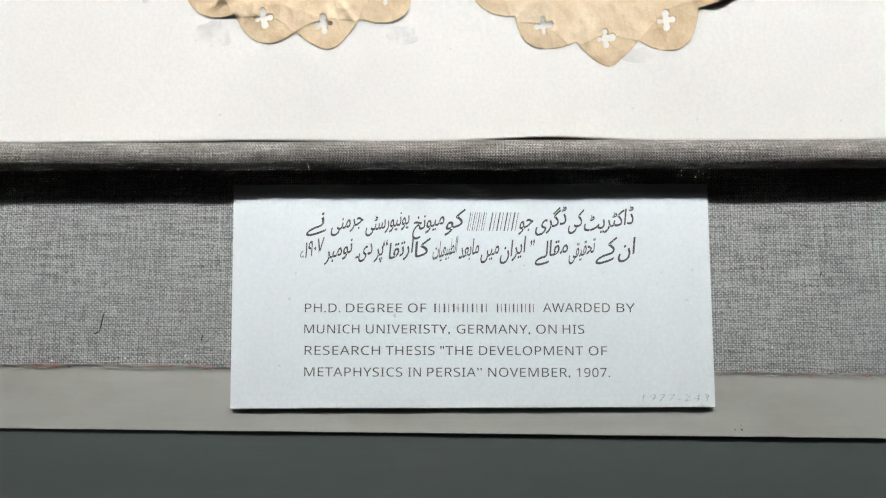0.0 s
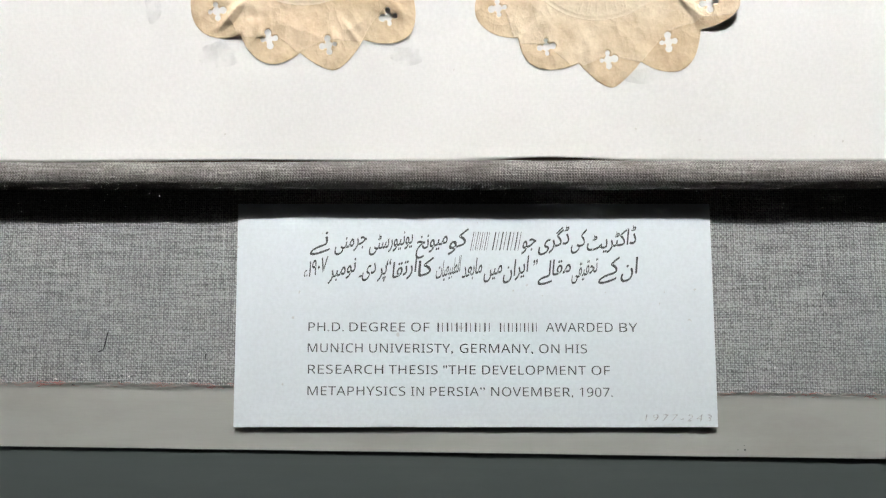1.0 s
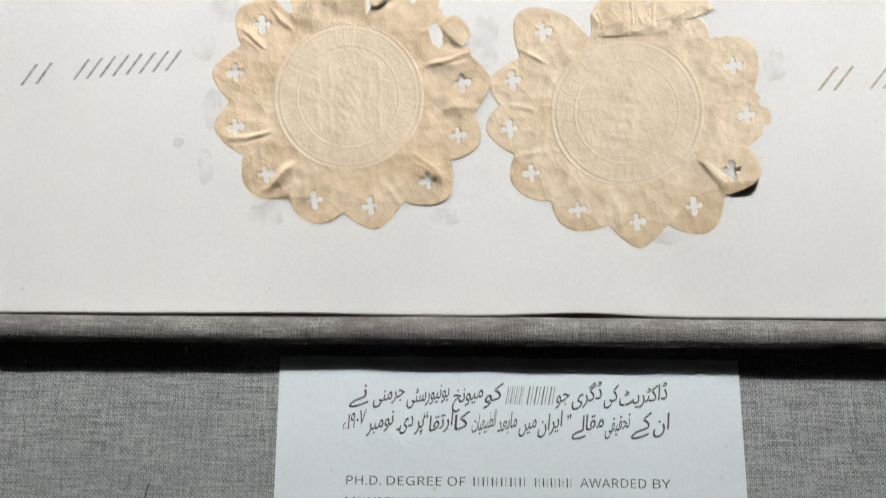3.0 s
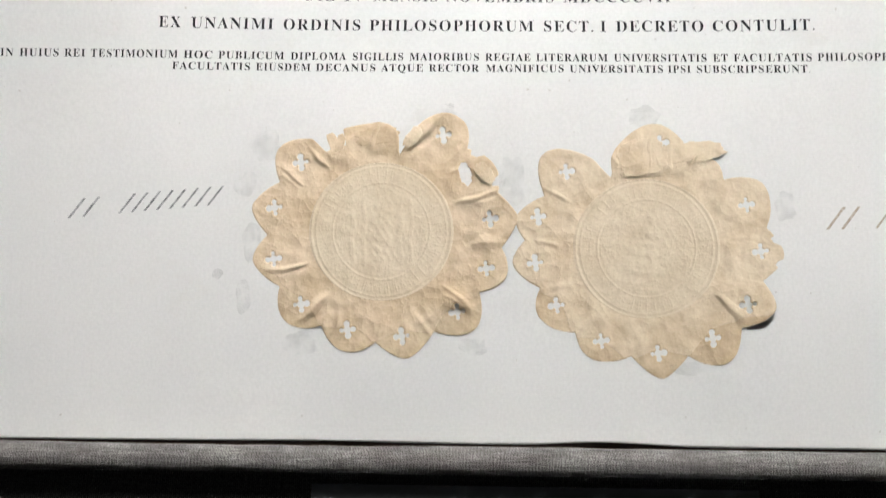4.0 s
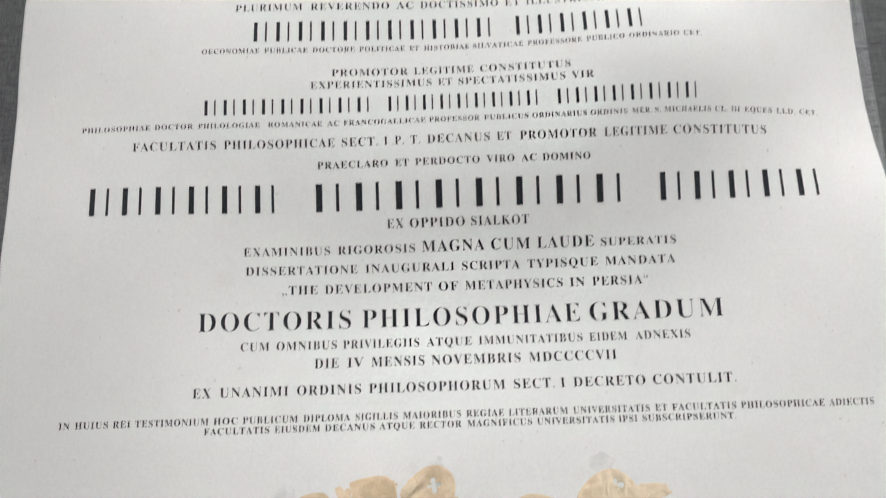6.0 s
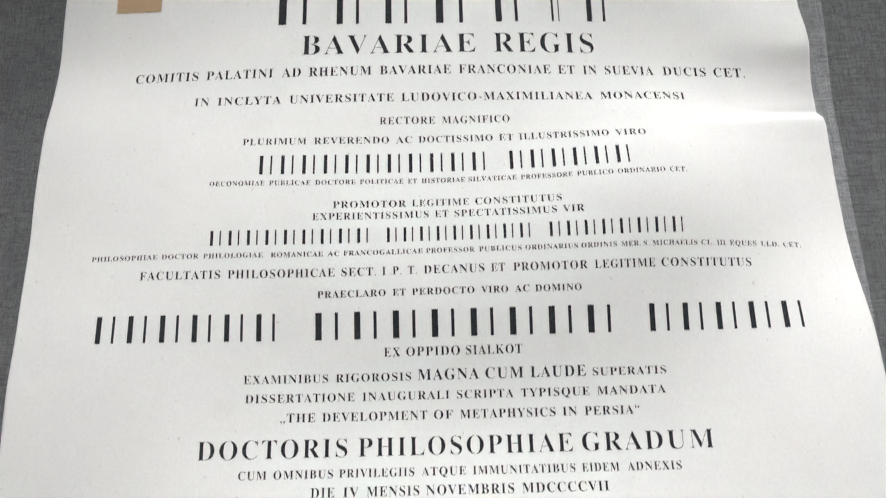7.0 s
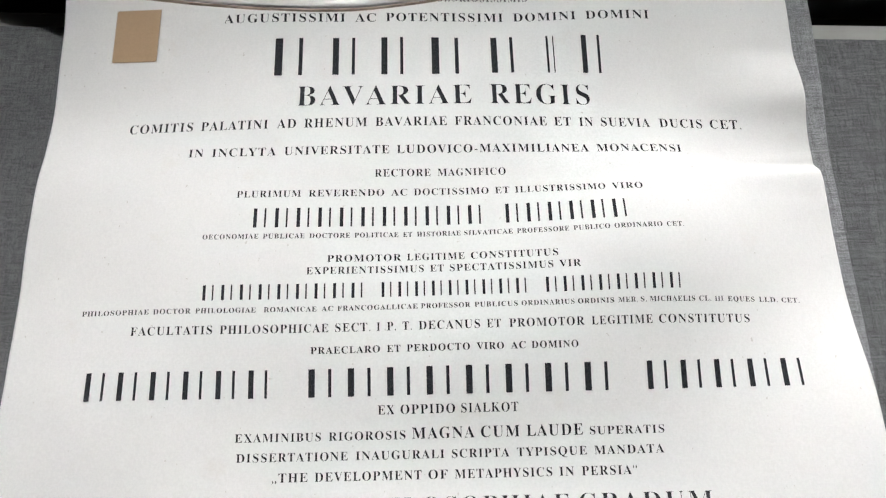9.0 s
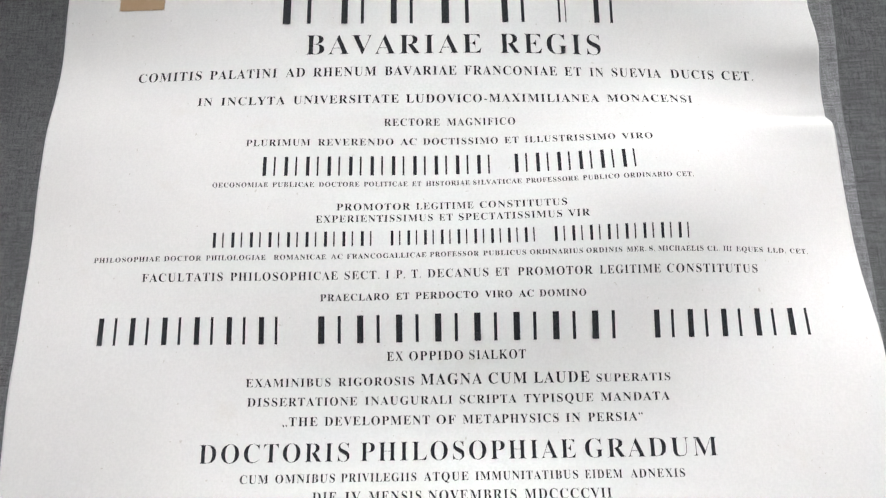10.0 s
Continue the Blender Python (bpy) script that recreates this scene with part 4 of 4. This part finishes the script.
def film_apron():
    """The flat of the film between its curled edge and the rail."""
    verts, faces, n = [], [], 120
    for i in range(n + 1):
        x = FILM_X[0] + (FILM_X[1] - FILM_X[0]) * i / n
        side = ease(-0.225, -0.310, x) * 0.0120
        y = sheet_y(max(-0.235, x), 1.766) - 0.0016 + side
        low = film_z(x) + 0.72 * side
        high = max(low + 0.0006, 1.7669 - 0.0414 * x + 0.72 * (y + 0.004) + 0.0015)
        for z in (low, high):
            for dy in (-0.0004, 0.0):
                verts.append((x, sheet_y(max(-0.235, x), z) - 0.0013 + side + dy, z))
    for i in range(n):
        a = 4 * i
        faces += [(a, a + 4, a + 6, a + 2), (a + 1, a + 3, a + 7, a + 5), (a, a + 1, a + 5, a + 4), (a + 2, a + 6, a + 7, a + 3)]
    return verts, faces


v, f = film_apron()
raw("flat", v, f, FILM_FLAT, film, "greyish flat of the film", smooth=False)

# ---- frayed threads along the cut edge of the linen ----
def fray():
    g = random.Random(5)
    bm = bmesh.new()
    for k in range(420):
        x = g.uniform(-0.24, 0.24)
        foot = 1.2245 + (1.2127 - 1.2245) * (x + 0.6) / 1.2
        length, turn = g.uniform(0.001, 0.005), g.uniform(-0.5, 0.5) + g.choice((0, math.pi))
        z = foot + g.uniform(-0.0009, 0.0006)
        w = g.uniform(0.00006, 0.00015)
        pts = []
        for i in range(5):
            d = (i / 4 - 0.5) * length
            pts.append((x + d * math.cos(turn), z + 0.3 * d * math.sin(turn) + 0.0003 * math.sin(i * 1.7 + k)))
        last = None
        for px, pz in pts:
            y = lower_y(pz) - 0.0006
            ring = [bm.verts.new((px, y, pz - w)), bm.verts.new((px, y - w, pz)), bm.verts.new((px, y, pz + w))]
            if last:
                for a, b in ((0, 1), (1, 2)):
                    bm.faces.new((last[a], ring[a], ring[b], last[b]))
            last = ring
    return bm


tagged(part("frayed_threads", fray(), THREAD, case, "reddish frayed threads"), kind="stuff")

# ---- grey glue smudges round the seals ----
SMUDGE, sm_tree, sm_p = material("glue_smudge", (0.42, 0.42, 0.41), 0.6)
clear = sm_tree.nodes.new("ShaderNodeBsdfTransparent")
blend = sm_tree.nodes.new("ShaderNodeMixShader")
sm_mask = maths(sm_tree, "MULTIPLY", ramp(sm_tree, noise_node(sm_tree, 170.0, 6.0, 0.65), [(0.40, (0, 0, 0)), (0.75, (1, 1, 1))]), 0.22)
sm_tree.links.new(sm_mask, blend.inputs[0])
sm_tree.links.new(clear.outputs[0], blend.inputs[1])
sm_tree.links.new(sm_p.outputs[0], blend.inputs[2])
sm_tree.links.new(blend.outputs[0], sm_tree.nodes["Material Output"].inputs["Surface"])


def smudge(cx, cz, w, h, seed):
    verts = [(cx, sheet_y(cx, cz) - 0.0001, cz)]
    n = 28
    for i in range(n):
        a = 2 * math.pi * i / n
        k = 1 + 0.45 * noise.noise(Vector((math.cos(a) * 1.3, math.sin(a) * 1.3, seed * 3.3)))
        x, z = cx + w * k * math.cos(a), cz + h * k * math.sin(a)
        verts.append((x, sheet_y(x, z) - 0.0001, z))
    raw("glue_smudge", verts, [(0, 1 + i, 1 + (i + 1) % n) for i in range(n)], SMUDGE, diploma, "faint grey glue smudge")


for k, (x, z, w, h) in enumerate(((-0.1005, 1.4040, 0.0060, 0.0055), (-0.1085, 1.3900, 0.0050, 0.0045), (-0.1055, 1.3690, 0.0040, 0.0070),
                                  (-0.1080, 1.3480, 0.0030, 0.0060), (-0.0860, 1.3310, 0.0070, 0.0045), (-0.0230, 1.3300, 0.0060, 0.0035),
                                  (-0.0080, 1.3920, 0.0050, 0.0100), (0.0410, 1.4165, 0.0060, 0.0040), (0.0930, 1.3830, 0.0040, 0.0050),
                                  (0.0560, 1.3230, 0.0060, 0.0030), (-0.1180, 1.3560, 0.0020, 0.0020), (-0.0330, 1.4180, 0.0050, 0.0030))):
    smudge(x, z, w, h, k)

# ---- small marks: dark thread in the linen, lint, chips in the paint ----
def fleck(name, x, z, w, h, turn, mat, off, label):
    verts, n = [], 10
    c, sn = math.cos(radians(turn)), math.sin(radians(turn))
    for i in range(n):
        a = 2 * math.pi * i / n
        k = 1 + 0.35 * rnd(i, x * 900, 1.3, 17)
        u, q = w * k * math.cos(a), h * k * math.sin(a)
        px, pz = x + u * c - q * sn, z + u * sn + q * c
        verts.append((px, lower_y(pz) + off, pz))
    verts.append((x, lower_y(z) + off - min(w, h) * 0.6, z))
    raw(name, verts, [(i, (i + 1) % n, n) for i in range(n)], mat, case, label, smooth=True)


LINT, lint_tree, lint_p = material("white_lint", (0.72, 0.71, 0.69), 0.9)
DARK, dark_tree, dark_p = material("dark_fibre", (0.035, 0.037, 0.04), 0.9)
for x, z, w, h, turn in ((-0.1249, 1.2342, 0.0036, 0.00022, 78), (-0.1267, 1.2305, 0.0010, 0.00025, 25), (-0.0905, 1.2290, 0.0012, 0.00020, 80), (0.1180, 1.2500, 0.0010, 0.00018, 70)):
    fleck("dark_thread", x, z, w, h, turn, DARK, -0.0004, "dark stray thread in the linen")
for x, z, w, turn in ((-0.1415, 1.2212, 0.00050, -20), (-0.1165, 1.2222, 0.00040, 15), (-0.0960, 1.2231, 0.00040, 30), (0.1010, 1.2260, 0.00035, 60), (-0.1330, 1.2262, 0.00035, 10)):
    fleck("lint_fleck", x, z, w, w * 0.6, turn, LINT, -0.0004, "white fleck of lint")
for x, z, w, h in ((0.0905, 1.1992, 0.00042, 0.00022), (0.0882, 1.1992, 0.00022, 0.00018), (0.0903, 1.2007, 0.00018, 0.00015), (-0.1360, 1.2190, 0.00060, 0.00018)):
    fleck("paint_chip", x, z, w, h, 0, DARK, 0.0006, "small dark chip in the paint")
